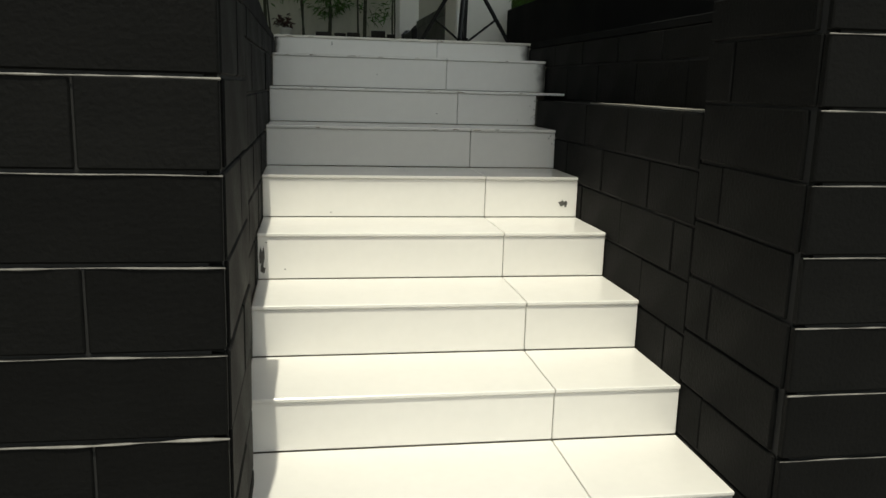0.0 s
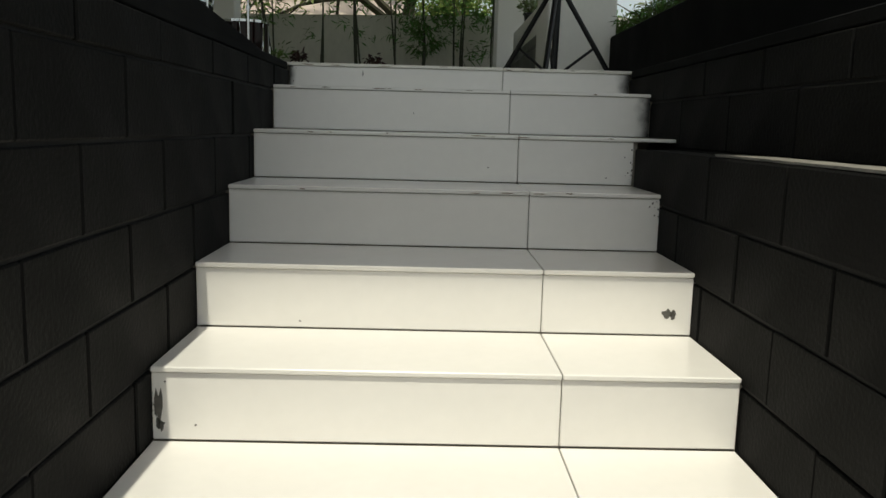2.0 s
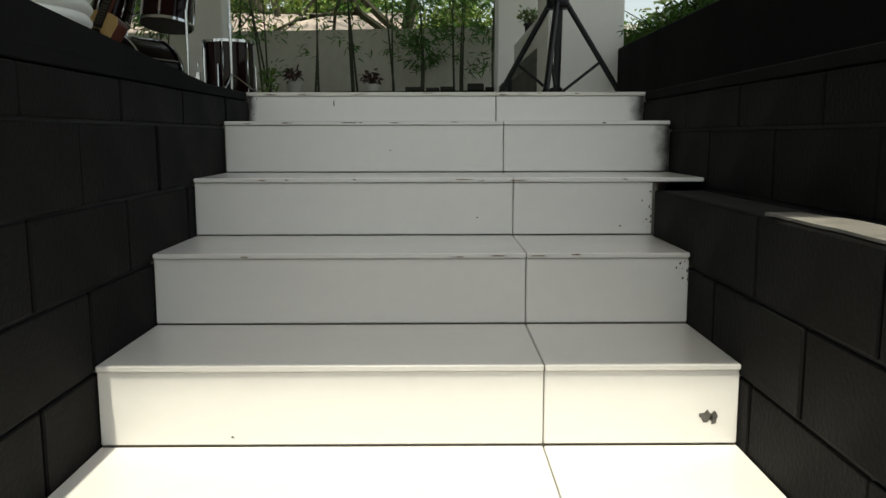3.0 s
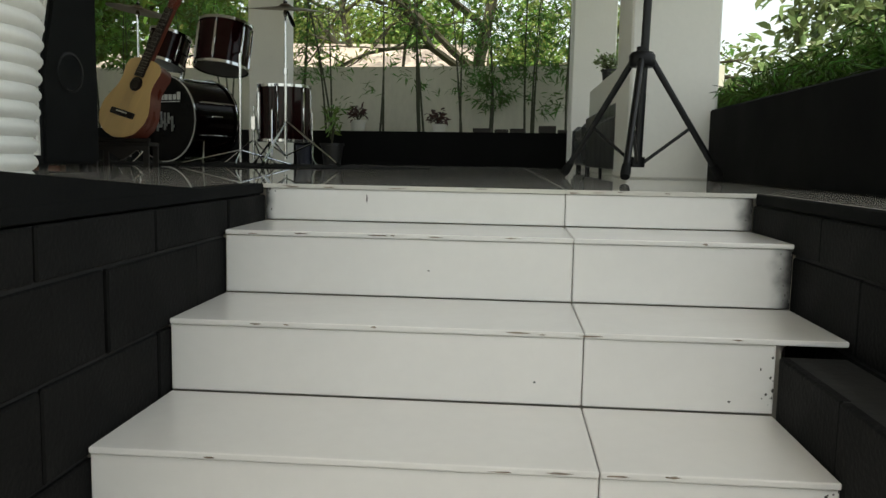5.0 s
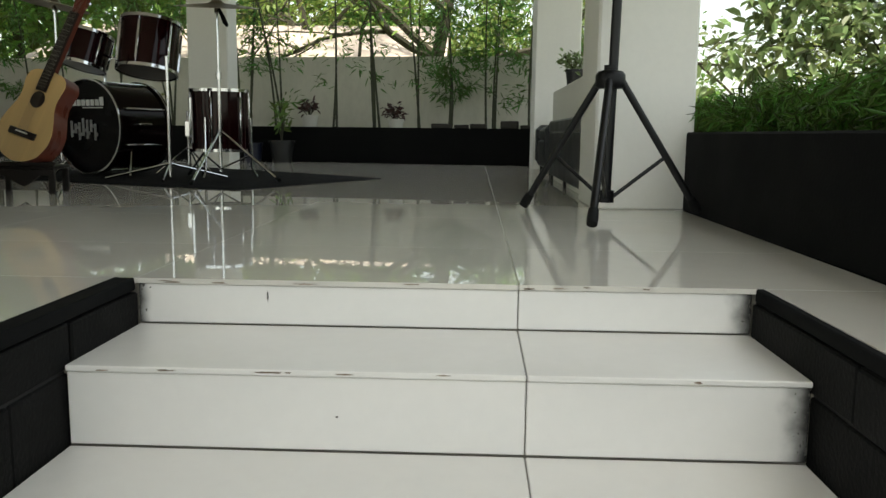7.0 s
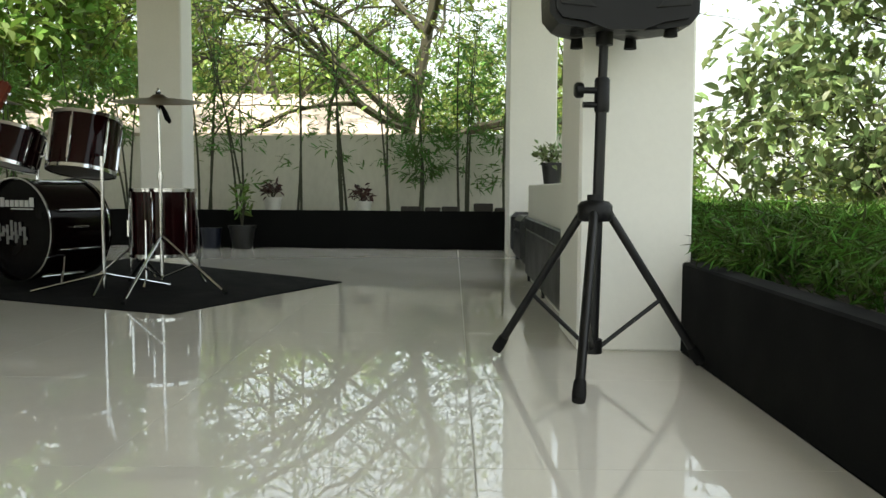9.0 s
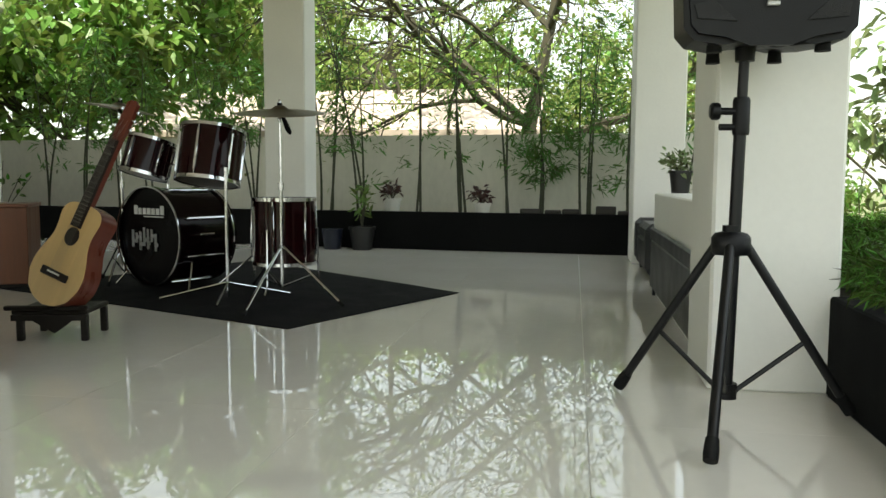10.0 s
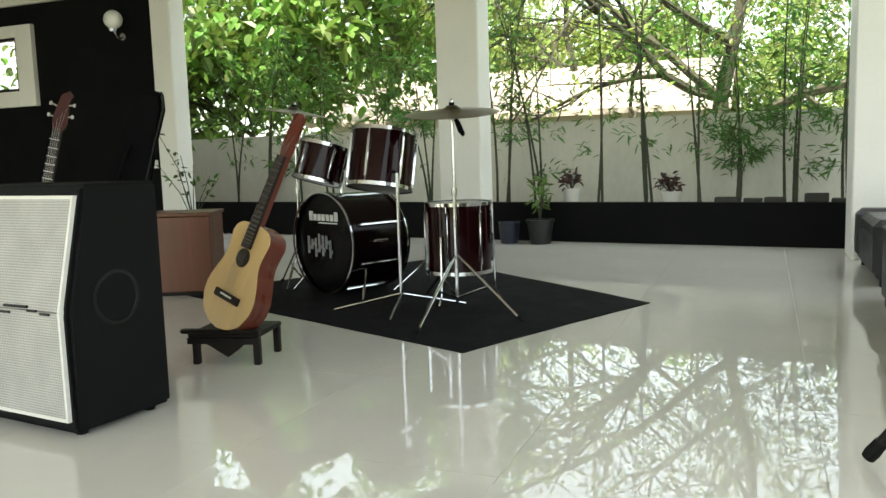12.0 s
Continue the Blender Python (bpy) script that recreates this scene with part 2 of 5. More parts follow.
# ---------------------------------------------------------------- mesh helpers
def box(bm, x0, x1, y0, y1, z0, z1, bevel=0.0, m=None):
    """An axis-aligned box, with all edges chamfered where bevel is given."""
    b = bevel
    if b <= 0:
        co = [(x, y, z) for x in (x0, x1) for y in (y0, y1) for z in (z0, z1)]
        v = [bm.verts.new(m @ Vector(c) if m else c) for c in co]
        for f in ((0, 1, 3, 2), (4, 6, 7, 5), (0, 4, 5, 1), (2, 3, 7, 6), (0, 2, 6, 4), (1, 5, 7, 3)):
            bm.faces.new([v[i] for i in f])
        return
    cx, cy, cz = (x0 + x1) / 2, (y0 + y1) / 2, (z0 + z1) / 2
    hx, hy, hz = abs(x1 - x0) / 2, abs(y1 - y0) / 2, abs(z1 - z0) / 2
    b = min(b, hx * 0.9, hy * 0.9, hz * 0.9)
    vs = {}
    for sx in (-1, 1):
        for sy in (-1, 1):
            for sz in (-1, 1):
                for k, (ax, ay, az) in enumerate(((0, b, b), (b, 0, b), (b, b, 0))):
                    c = Vector((cx + sx * (hx - ax), cy + sy * (hy - ay), cz + sz * (hz - az)))
                    vs[sx, sy, sz, k] = bm.verts.new(m @ c if m else c)

    def face(*keys):
        p = [vs[q] for q in keys]
        n = (p[1].co - p[0].co).cross(p[2].co - p[0].co)
        mid = sum((q.co for q in p), Vector()) / len(p)
        c0 = m @ Vector((cx, cy, cz)) if m else Vector((cx, cy, cz))
        bm.faces.new(p if n.dot(mid - c0) > 0 else p[::-1])
    for s in (-1, 1):
        face((s, -1, -1, 0), (s, 1, -1, 0), (s, 1, 1, 0), (s, -1, 1, 0))
        face((-1, s, -1, 1), (1, s, -1, 1), (1, s, 1, 1), (-1, s, 1, 1))
        face((-1, -1, s, 2), (1, -1, s, 2), (1, 1, s, 2), (-1, 1, s, 2))
    for a in (-1, 1):
        for c in (-1, 1):
            face((-1, a, c, 1), (1, a, c, 1), (1, a, c, 2), (-1, a, c, 2))
            face((a, -1, c, 0), (a, 1, c, 0), (a, 1, c, 2), (a, -1, c, 2))
            face((a, c, -1, 0), (a, c, 1, 0), (a, c, 1, 1), (a, c, -1, 1))
            for d in (-1, 1):
                face((a, c, d, 0), (a, c, d, 1), (a, c, d, 2))


def frame_of(axis):
    z = Vector(axis).normalized()
    x = z.orthogonal().normalized()
    return x, z.cross(x), z


def tube(bm, pts, radii, seg=10, cap=True):
    """A tube along points, with a radius each."""
    pts = [Vector(p) for p in pts]
    if not hasattr(radii, "__len__"):
        radii = [radii] * len(pts)
    rings, x = [], None
    for i, p in enumerate(pts):
        d = (pts[min(i + 1, len(pts) - 1)] - pts[max(i - 1, 0)]).normalized()
        if x is None:
            x = d.orthogonal().normalized()
        x = (x - d * x.dot(d)).normalized()
        y = d.cross(x)
        rings.append([bm.verts.new(p + (x * math.cos(a) + y * math.sin(a)) * radii[i])
                      for a in (2 * math.pi * k / seg for k in range(seg))])
    for a, b in zip(rings, rings[1:]):
        for k in range(seg):
            bm.faces.new((a[k], a[(k + 1) % seg], b[(k + 1) % seg], b[k]))
    if cap:
        bm.faces.new(rings[0][::-1])
        bm.faces.new(rings[-1])


def lathe(bm, profile, seg=32, m=None):
    """Turn (radius, z) pairs round the z axis; a radius of 0 closes the end."""
    rings = []
    for r, z in profile:
        if r <= 1e-6:
            c = Vector((0, 0, z))
            rings.append([bm.verts.new(m @ c if m else c)])
        else:
            ring = []
            for k in range(seg):
                a = 2 * math.pi * k / seg
                c = Vector((r * math.cos(a), r * math.sin(a), z))
                ring.append(bm.verts.new(m @ c if m else c))
            rings.append(ring)
    for a, b in zip(rings, rings[1:]):
        for k in range(seg):
            k2 = (k + 1) % seg
            if len(a) == 1 and len(b) > 1:
                bm.faces.new((a[0], b[k2], b[k]))
            elif len(b) == 1 and len(a) > 1:
                bm.faces.new((a[k], a[k2], b[0]))
            elif len(a) > 1:
                bm.faces.new((a[k], a[k2], b[k2], b[k]))


def prism(bm, outline, y0, y1, m=None):
    """An outline in x and z, drawn out from y0 to y1."""
    a = [bm.verts.new(m @ Vector((x, y0, z)) if m else (x, y0, z)) for x, z in outline]
    b = [bm.verts.new(m @ Vector((x, y1, z)) if m else (x, y1, z)) for x, z in outline]
    bm.faces.new(a)
    bm.faces.new(b[::-1])
    for i in range(len(a)):
        j = (i + 1) % len(a)
        bm.faces.new((a[j], a[i], b[i], b[j]))


def mesh_of(name, bm, mat, smooth=False):
    bmesh.ops.recalc_face_normals(bm, faces=bm.faces)
    me = bpy.data.meshes.new(name)
    bm.to_mesh(me)
    bm.free()
    me.materials.append(mat)
    if smooth:
        me.shade_smooth()
        me.set_sharp_from_angle(angle=radians(40))
    return me


def part(name, bm, mat, parent=None, label="", smooth=False):
    ob = new(name, mesh_of(name, bm, mat, smooth))
    if parent is not None:
        ob.parent = parent
    return tagged(ob, label)


def thing(name, m, label, category, group=""):
    ob = new(name)
    ob.empty_display_size = 0.1
    ob.matrix_world = m
    return tagged(ob, label, category, group)


def structure(name, bm, mat, label, category, smooth=False):
    return tagged(part(name, bm, mat, None, "", smooth), label, category, kind="structure")


def boxes(name, mat, parent, *dims, bevel=0.0, label=""):
    bm = bmesh.new()
    for d in dims:
        box(bm, *d, bevel=bevel)
    return part(name, bm, mat, parent, label)


def tubes(name, mat, parent, pts, radii, seg=10, label=""):
    bm = bmesh.new()
    tube(bm, pts, radii, seg)
    return part(name, bm, mat, parent, label, smooth=True)


def turned(name, mat, parent, profile, seg=32, m=None, label=""):
    bm = bmesh.new()
    lathe(bm, profile, seg, m)
    return part(name, bm, mat, parent, label, smooth=True)


# ---------------------------------------------------------------- the plan
STEP_Z = [0.0, -0.108, -0.27, -0.43, -0.602, -0.769, -0.936, -1.104, -1.264, -1.428]
DEEP = 0.348
X_LEFT, X_RIGHT, X_RIGHT_UP = -0.886, 0.39, 0.53
GROUND_Z = STEP_Z[9]
ROOF_Z = 3.05
EAVE_Y = -1.39 - (ROOF_Z + 0.61) / math.tan(SUN_EL)

# ground, sunk court in front of the stairs
bm = bmesh.new()
v = [bm.verts.new(c) for c in ((-90, -60, GROUND_Z), (90, -60, GROUND_Z), (90, 150, GROUND_Z), (-90, 150, GROUND_Z))]
bm.faces.new(v)
structure("ground", bm, GROUND, "bare brown earth and grass around the house", "ground")
bm = bmesh.new()
box(bm, -6, 6, -12, -2.75, GROUND_Z - 0.1, GROUND_Z + 0.004)
structure("pavement", bm, PAVING, "plain concrete paving in front of the stairs", "pavement")

# raised terrace slab: masses beside the stairs and under the floor
bm = bmesh.new()
box(bm, -12.0, X_LEFT - 0.03, -3.1, 0.03, GROUND_Z - 0.05, -0.014)
box(bm, X_RIGHT_UP + 0.02, 2.4, -2.43, 0.03, GROUND_Z - 0.05, -0.014)
box(bm, -12.0, 2.4, 0.03, 8.9, GROUND_Z - 0.05, -0.014)
structure("terrace_base", bm, JOINT, "dark solid base under the raised terrace floor", "terrace")

# coping strip of black paint along the stair opening
bm = bmesh.new()
box(bm, X_LEFT - 0.05, X_LEFT - 0.004, -3.1, -0.002, -0.03, 0.0, 0.003)
structure("trim_left_coping", bm, BLACK_PLASTER, "black painted edge along the stair opening", "trim")
bm = bmesh.new()
top = [(-0.5, 0.0005), (-1.75, 0.085), (-3.1, 0.09), (-3.1, -0.02), (-0.5, -0.02)]
prism(bm, top, X_LEFT - 0.06, X_LEFT - 0.005, Matrix(((0, 1, 0, 0), (1, 0, 0, 0), (0, 0, 1, 0), (0, 0, 0, 1))))
structure("trim_left_curb", bm, BLACK_PLASTER, "black painted rising curb along the stair wall", "trim")
bm = bmesh.new()
box(bm, X_RIGHT_UP + 0.004, X_RIGHT_UP + 0.024, -2.43, -0.002, -0.03, 0.0, 0.003)
structure("trim_right_coping", bm, BLACK_PLASTER, "black painted edge along the stair opening", "trim")

# columns, roof, ceiling
def column(name, x0, x1, y0, y1):
    bm = bmesh.new()
    box(bm, x0, x1, y0, y1, -0.004, ROOF_Z, 0.012)
    structure(name, bm, COLUMN_PAINT, "square white painted concrete column carrying the roof", "column")


column("column_near", 0.445, 0.897, 1.965, 2.5)
column("column_right", 0.475, 0.93, 6.5, 6.98)
column("column_middle", -3.056, -2.64, 6.5, 6.84)
column("column_left", -6.375, -6.115, 6.5, 6.75)
# ceiling slab, out of view, darkened to dim the terrace below
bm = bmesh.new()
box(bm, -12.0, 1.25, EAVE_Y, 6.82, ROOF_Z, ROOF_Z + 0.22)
structure("ceiling", bm, CEILING_PAINT, "plain grey ceiling slab over the terrace, out of view", "ceiling")
# roof shape is made up: high garden edge keeps sun off the garden wall
bm = bmesh.new()
prism(bm, [(EAVE_Y + 0.05, ROOF_Z + 0.22), (EAVE_Y + 0.05, ROOF_Z + 0.36), (6.9, 7.0), (6.9, ROOF_Z + 0.22)], -12.3, 1.4, Matrix(((0, 1, 0, 0), (1, 0, 0, 0), (0, 0, 1, 0), (0, 0, 0, 1))))
structure("roof", bm, ROOF_TILE, "unseen single-pitch roof, raised at the garden side to shade the garden wall", "roof")
bm = bmesh.new()
box(bm, -11.9, 0.93, 6.5, 6.75, ROOF_Z - 0.22, ROOF_Z - 0.004)
structure("beam_back", bm, COLUMN_PAINT, "white beam over the columns at the garden side", "beam")
bm = bmesh.new()
box(bm, -12.2, -12.0, EAVE_Y, 8.9, GROUND_Z, ROOF_Z)
structure("wall_west", bm, COLUMN_PAINT, "plain white wall closing the terrace", "wall")

# black wall beside the left column, with a white framed window through it
bm = bmesh.new()
wx0, wx1, wz0, wz1 = -9.75, -8.36, 1.845, 2.467
box(bm, -12.0, wx0, 6.56, 6.76, 0.0, ROOF_Z)
box(bm, wx1, -6.379, 6.56, 6.76, 0.0, ROOF_Z)
box(bm, wx0, wx1, 6.56, 6.76, 0.0, wz0)
box(bm, wx0, wx1, 6.56, 6.76, wz1, ROOF_Z)
structure("wall_north", bm, BLACK_PLASTER, "smooth black painted wall at the end of the terrace", "wall")
win = tagged(thing("window_1", pose(wx1, 6.55, wz0), "small window with a wide white frame in the black wall", "window"), kind="structure")
W, H = wx1 - wx0, wz1 - wz0
boxes("window_frame", COLUMN_PAINT, win, (0.0, 0.25, -0.05, 0.02, -0.18, H + 0.135), (-W - 0.25, -W, -0.05, 0.02, -0.18, H + 0.135),
      (-W, 0.0, -0.048, 0.02, -0.18, 0.0), (-W, 0.0, -0.048, 0.02, H, H + 0.135), bevel=0.004)
boxes("sash", BLACK_METAL, win, (-0.035, -0.002, -0.03, 0.03, 0.002, H - 0.002), (-W + 0.002, -W + 0.035, -0.03, 0.03, 0.002, H - 0.002),
      (-W + 0.035, -0.035, -0.03, 0.03, 0.002, 0.035), (-W + 0.035, -0.035, -0.03, 0.03, H - 0.035, H - 0.002))

# low black wall of the back planter, and the garden wall behind
def skew(x, y0):
    return y0 - 0.13 * (x - 0.5)


def long_wall(name, x0, x1, y_mid, thick, z0, z1, mat, label, category):
    bm = bmesh.new()
    n = 16
    ring = []
    for i in range(n + 1):
        x = x0 + (x1 - x0) * i / n
        y = skew(x, y_mid)
        ring.append([bm.verts.new((x, y + dy, z)) for dy, z in ((0, z0), (0, z1), (thick, z1), (thick, z0))])
    for a, b in zip(ring, ring[1:]):
        for k in range(4):
            bm.faces.new((a[k], b[k], b[(k + 1) % 4], a[(k + 1) % 4]))
    bm.faces.new(ring[0]), bm.faces.new(ring[-1][::-1])
    return structure(name, bm, mat, label, category)


long_wall("wall_planter_back", -11.9, 2.3, 7.27, 0.12, -0.003, 0.41, BLACK_PLASTER, "low black painted planter wall along the garden", "planter wall")
long_wall("planter_soil", -11.9, 2.3, 7.391, 0.6, 0.1, 0.36, SOIL, "dark soil in the long planter", "soil")
long_wall("wall_garden", -14.0, 2.4, 8.1, 0.15, GROUND_Z, 1.28, GARDEN_PLASTER, "weathered off-white plastered garden wall", "wall")
# side planter along the right of the terrace
PX0, PX1 = 0.862, 2.3
bm = bmesh.new()
box(bm, PX0, PX0 + 0.1, -2.43, 1.98, -0.003, 0.36, 0.008)
structure("wall_planter_side", bm, BLACK_PLASTER, "low black painted planter wall beside the terrace", "planter wall")
bm = bmesh.new()
box(bm, PX0 + 0.104, PX1, -2.4, 6.4, -0.1, 0.31)
structure("planter_soil_side", bm, SOIL, "dark soil in the side planter", "soil")
# white parapet between the near and the far column, with a dark padded bench along it
bm = bmesh.new()
box(bm, 0.5, 0.78, 2.504, 4.7, -0.003, 0.68, 0.008)
structure("wall_parapet", bm, COLUMN_PAINT, "low white parapet wall between two columns", "parapet wall")

# ---------------------------------------------------------------- plants
def leaf_mesh(name, centres, normals, directions, lengths, widths, mat, fold=0.25):
    """Many folded leaves, two folded halves each, as one mesh."""
    c, n, d = (np.asarray(q, float) for q in (centres, normals, directions))
    L, Wd = np.asarray(lengths, float)[:, None], np.asarray(widths, float)[:, None]
    d /= np.linalg.norm(d, axis=1)[:, None] + 1e-9
    s = np.cross(d, n)
    s /= np.linalg.norm(s, axis=1)[:, None] + 1e-9
    u = np.cross(s, d)
    k = len(c)
    pts = np.empty((k, 6, 3))
    pts[:, 0] = c
    pts[:, 1] = c + d * L * 0.22 + s * Wd * 0.42 + u * Wd * fold * 0.8
    pts[:, 2] = c + d * L * 0.62 + s * Wd * 0.46 + u * (Wd * fold - L * 0.05)
    pts[:, 3] = c + d * L - u * L * 0.12
    pts[:, 4] = c + d * L * 0.62 - s * Wd * 0.46 + u * (Wd * fold - L * 0.05)
    pts[:, 5] = c + d * L * 0.22 - s * Wd * 0.42 + u * Wd * fold * 0.8
    base = np.arange(k)[:, None] * 6
    tri = np.concatenate([base + np.array(q) for q in ((0, 1, 2, 3), (0, 3, 4, 5))])
    me = bpy.data.meshes.new(name)
    me.from_pydata(pts.reshape(-1, 3).tolist(), [], tri.tolist())
    me.materials.append(mat)
    return me


def unit(rng, k):
    v = rng.normal(size=(k, 3))
    return v / np.linalg.norm(v, axis=1)[:, None]


def branch_points(rng, start, heading, length, radius, depth, spread, out, tips, droop=0.0):
    """Grow a limb and its side limbs; collects tubes in out and twig ends in tips."""
    p, h = np.array(start, float), np.array(heading, float)
    pts, radii, n = [p.copy()], [radius], 6
    for i in range(n):
        h = h + rng.normal(size=3) * 0.16 + np.array((0, 0, -droop))
        h /= np.linalg.norm(h)
        p = p + h * length / n
        pts.append(p.copy())
        radii.append(radius * (1 - 0.6 * (i + 1) / n))
        if depth and i >= 1:
            for _ in range(rng.integers(1, 3)):
                side = h + rng.normal(size=3) * spread
                side /= np.linalg.norm(side)
                branch_points(rng, p, side, length * rng.uniform(0.45, 0.72), radii[-1] * 0.62, depth - 1, spread, out, tips, droop)
        if depth == 0:
            tips.append((p.copy(), h.copy()))
    out.append((pts, radii))


def tree(name, base, height, lean, mat, leaf, count, clump, label, category, seed, trunk_r=0.12, depth=2, spread=0.75, leaf_w=0.55,
         limbs=6, fork=0.3, droop=0.0, limb_len=0.5):
    rng = np.random.default_rng(seed)
    t = thing(name, pose(*base), label, category)
    out, tips = [], []
    top = np.array((lean[0], lean[1], height * 0.75))
    n, pts, radii = 8, [], []
    for i in range(n + 1):
        f = i / n
        pts.append(top * f + rng.normal(size=3) * 0.06 * height * 0.2 * (0 < i))
        radii.append(trunk_r * (1.15 - 0.75 * f))
    out.append((pts, radii))
    for i in range(limbs):
        f = fork + (1 - fork) * i / max(1, limbs - 1)
        k = min(n, int(f * n))
        a = rng.uniform(0, 6.28)
        head = np.array((math.cos(a), math.sin(a), rng.uniform(0.35, 1.0)))
        branch_points(rng, pts[k], head / np.linalg.norm(head), height * limb_len * rng.uniform(0.7, 1.1), radii[k] * 0.65, depth, spread, out, tips, droop)
    bm = bmesh.new()
    for p, r in out:
        tube(bm, p, r, 6 if r[0] > 0.02 else 4, cap=False)
    part("trunk", bm, BARK, t, smooth=True)
    tp = np.array([q[0] for q in tips])
    th = np.array([q[1] for q in tips])
    pick = rng.integers(0, len(tp), count)
    off = unit(rng, count) * (rng.random((count, 1)) ** 0.6) * clump
    c = tp[pick] + off
    d = th[pick] * 0.5 + unit(rng, count) + np.array((0, 0, -0.35))
    nn = unit(rng, count) * 0.6 + np.array((0, 0, 1.0))
    L = leaf * rng.uniform(0.6, 1.25, count)
    new("crown", leaf_mesh("crown", c, nn, d, L, L * leaf_w, mat)).parent = t
    return t


def bamboo(x, y, z, culms, height, seed, dense=1.0, low=0.75):
    rng = np.random.default_rng(seed)
    t = thing("bamboo", pose(x, y, z), "slender dark bamboo with narrow green leaves in the planter", "bamboo", "bamboos along the garden wall")
    cs, ns, ds, Ls = [], [], [], []
    for _ in range(culms):
        h = height * rng.uniform(0.85, 1.1)
        b = np.array((rng.uniform(-0.07, 0.07), rng.uniform(-0.05, 0.05), 0.0))
        lean = np.array((rng.normal() * 0.06, rng.normal() * 0.05, 1.0))
        bend = rng.normal(size=2) * 0.10
        pts, radii = [], []
        n = 14
        for i in range(n + 1):
            f = i / n
            p = b + lean * h * f
            p[:2] += bend * f * f * h
            pts.append(p)
            radii.append(0.0145 * (1.05 - 0.8 * f))
        bm = bmesh.new()
        tube(bm, pts, radii, 7)
        for p, r in zip(pts[1:-1], radii[1:-1]):
            tube(bm, [p - np.array((0, 0, 0.006)), p + np.array((0, 0, 0.006))], r * 1.3, 7)
        part("culm", bm, CULM, t, smooth=True)
        for i in range(2, n + 1):
            if pts[i][2] < low and rng.random() > 0.18:
                continue
            for _ in range(rng.integers(2, 4)):
                a = rng.uniform(0, 6.28)
                twig = np.array((math.cos(a), math.sin(a) * 0.7, rng.uniform(0.0, 0.5)))
                reach = rng.uniform(0.18, 0.42) * (1.15 - 0.4 * i / n)
                for _ in range(int(rng.integers(7, 14) * dense * (1.35 - 1.05 * i / n))):
                    s = rng.uniform(0.25, 1.0)
                    cs.append(pts[i] + twig * reach * s + rng.normal(size=3) * 0.035)
                    ds.append(twig + rng.normal(size=3) * 0.55 + np.array((0, 0, -0.5)))
                    ns.append(rng.normal(size=3) * 0.5 + np.array((0, 0, 1)))
                    Ls.append(rng.uniform(0.07, 0.14))
    Ls = np.array(Ls)
    new("leaves", leaf_mesh("leaves", cs, ns, ds, Ls, Ls * 0.2, LEAF_BAMBOO, 0.1)).parent = t
    return t


def potted(name, x, y, z, pot_r, pot_h, pot_mat, leaf_mat, leaf, count, spread, rise, label, seed, taper=0.75, leaf_w=0.5):
    rng = np.random.default_rng(seed)
    t = thing(name, pose(x, y, z), label, "potted plant")
    turned("pot", pot_mat, t, [(0, 0), (pot_r * taper, 0), (pot_r * 0.97, pot_h * 0.88), (pot_r * 1.07, pot_h * 0.88), (pot_r * 1.07, pot_h),
                               (pot_r * 0.95, pot_h), (pot_r * 0.92, pot_h * 0.9), (0, pot_h * 0.9)], 20)
    cs, ns, ds = [], [], []
    for _ in range(7):
        a = rng.uniform(0, 6.28)
        tip = np.array((math.cos(a) * spread * rng.uniform(0.2, 1), math.sin(a) * spread * rng.uniform(0.2, 1), pot_h + rise * rng.uniform(0.45, 1)))
        bm = bmesh.new()
        tube(bm, [(0, 0, pot_h * 0.88), tip * np.array((0.4, 0.4, 0.7)), tip], [0.006, 0.005, 0.003], 5)
        part("stem", bm, BARK, t, smooth=True)
        for _ in range(count // 7):
            s = rng.uniform(0.45, 1.0)
            cs.append(tip * np.array((s, s, 0.5 + 0.5 * s)) + rng.normal(size=3) * 0.02)
            ds.append(np.array((math.cos(a), math.sin(a), 0.4)) + rng.normal(size=3) * 0.8)
            ns.append(np.array((0, 0, 1.0)) + rng.normal(size=3) * 0.5)
    L = rng.uniform(0.7, 1.2, len(cs)) * leaf
    new("leaves", leaf_mesh("leaves", cs, ns, ds, L, L * leaf_w, leaf_mat)).parent = t
    return t


# bamboos in the back planter
for i, (bx, culms, hgt, dense, low) in enumerate((
        (-7.0, 2, 2.3, 1.3, 0.95), (-6.35, 2, 2.0, 2.4, 0.95), (-5.85, 1, 1.9, 2.6, 0.9), (-5.3, 2, 1.9, 2.2, 0.95), (-4.6, 2, 1.9, 2.4, 0.95), (-3.9, 3, 1.9, 2.6, 0.9),
        (-2.95, 3, 2.5, 1.0, 0.6), (-2.5, 3, 2.4, 0.9, 0.9), (-1.85, 2, 2.4, 0.8, 1.0), (-1.27, 3, 2.5, 0.8, 0.9), (-0.82, 2, 2.3, 0.9, 0.6),
        (-0.4, 2, 1.6, 2.4, 0.35), (0.08, 3, 2.2, 1.5, 0.7), (0.52, 2, 2.2, 1.2, 0.6), (1.05, 2, 2.2, 1.2, 0.6))):
    bamboo(bx, skew(bx, 7.72), 0.355, culms, hgt, 40 + i, dense, low)

# pots and bricks on the planter
potted("potted_plant", -2.08, skew(-2.08, 7.5), 0.36, 0.1, 0.19, WHITE_POT, LEAF_RED, 0.075, 70, 0.14, 0.16, "dark red-leaved plant in a white pot on the planter", 7)
potted("potted_plant", -1.04, skew(-1.04, 7.5), 0.36, 0.09, 0.15, WHITE_POT, LEAF_RED, 0.075, 90, 0.16, 0.16, "dark red-leaved plant in a small white pot on the planter", 8)
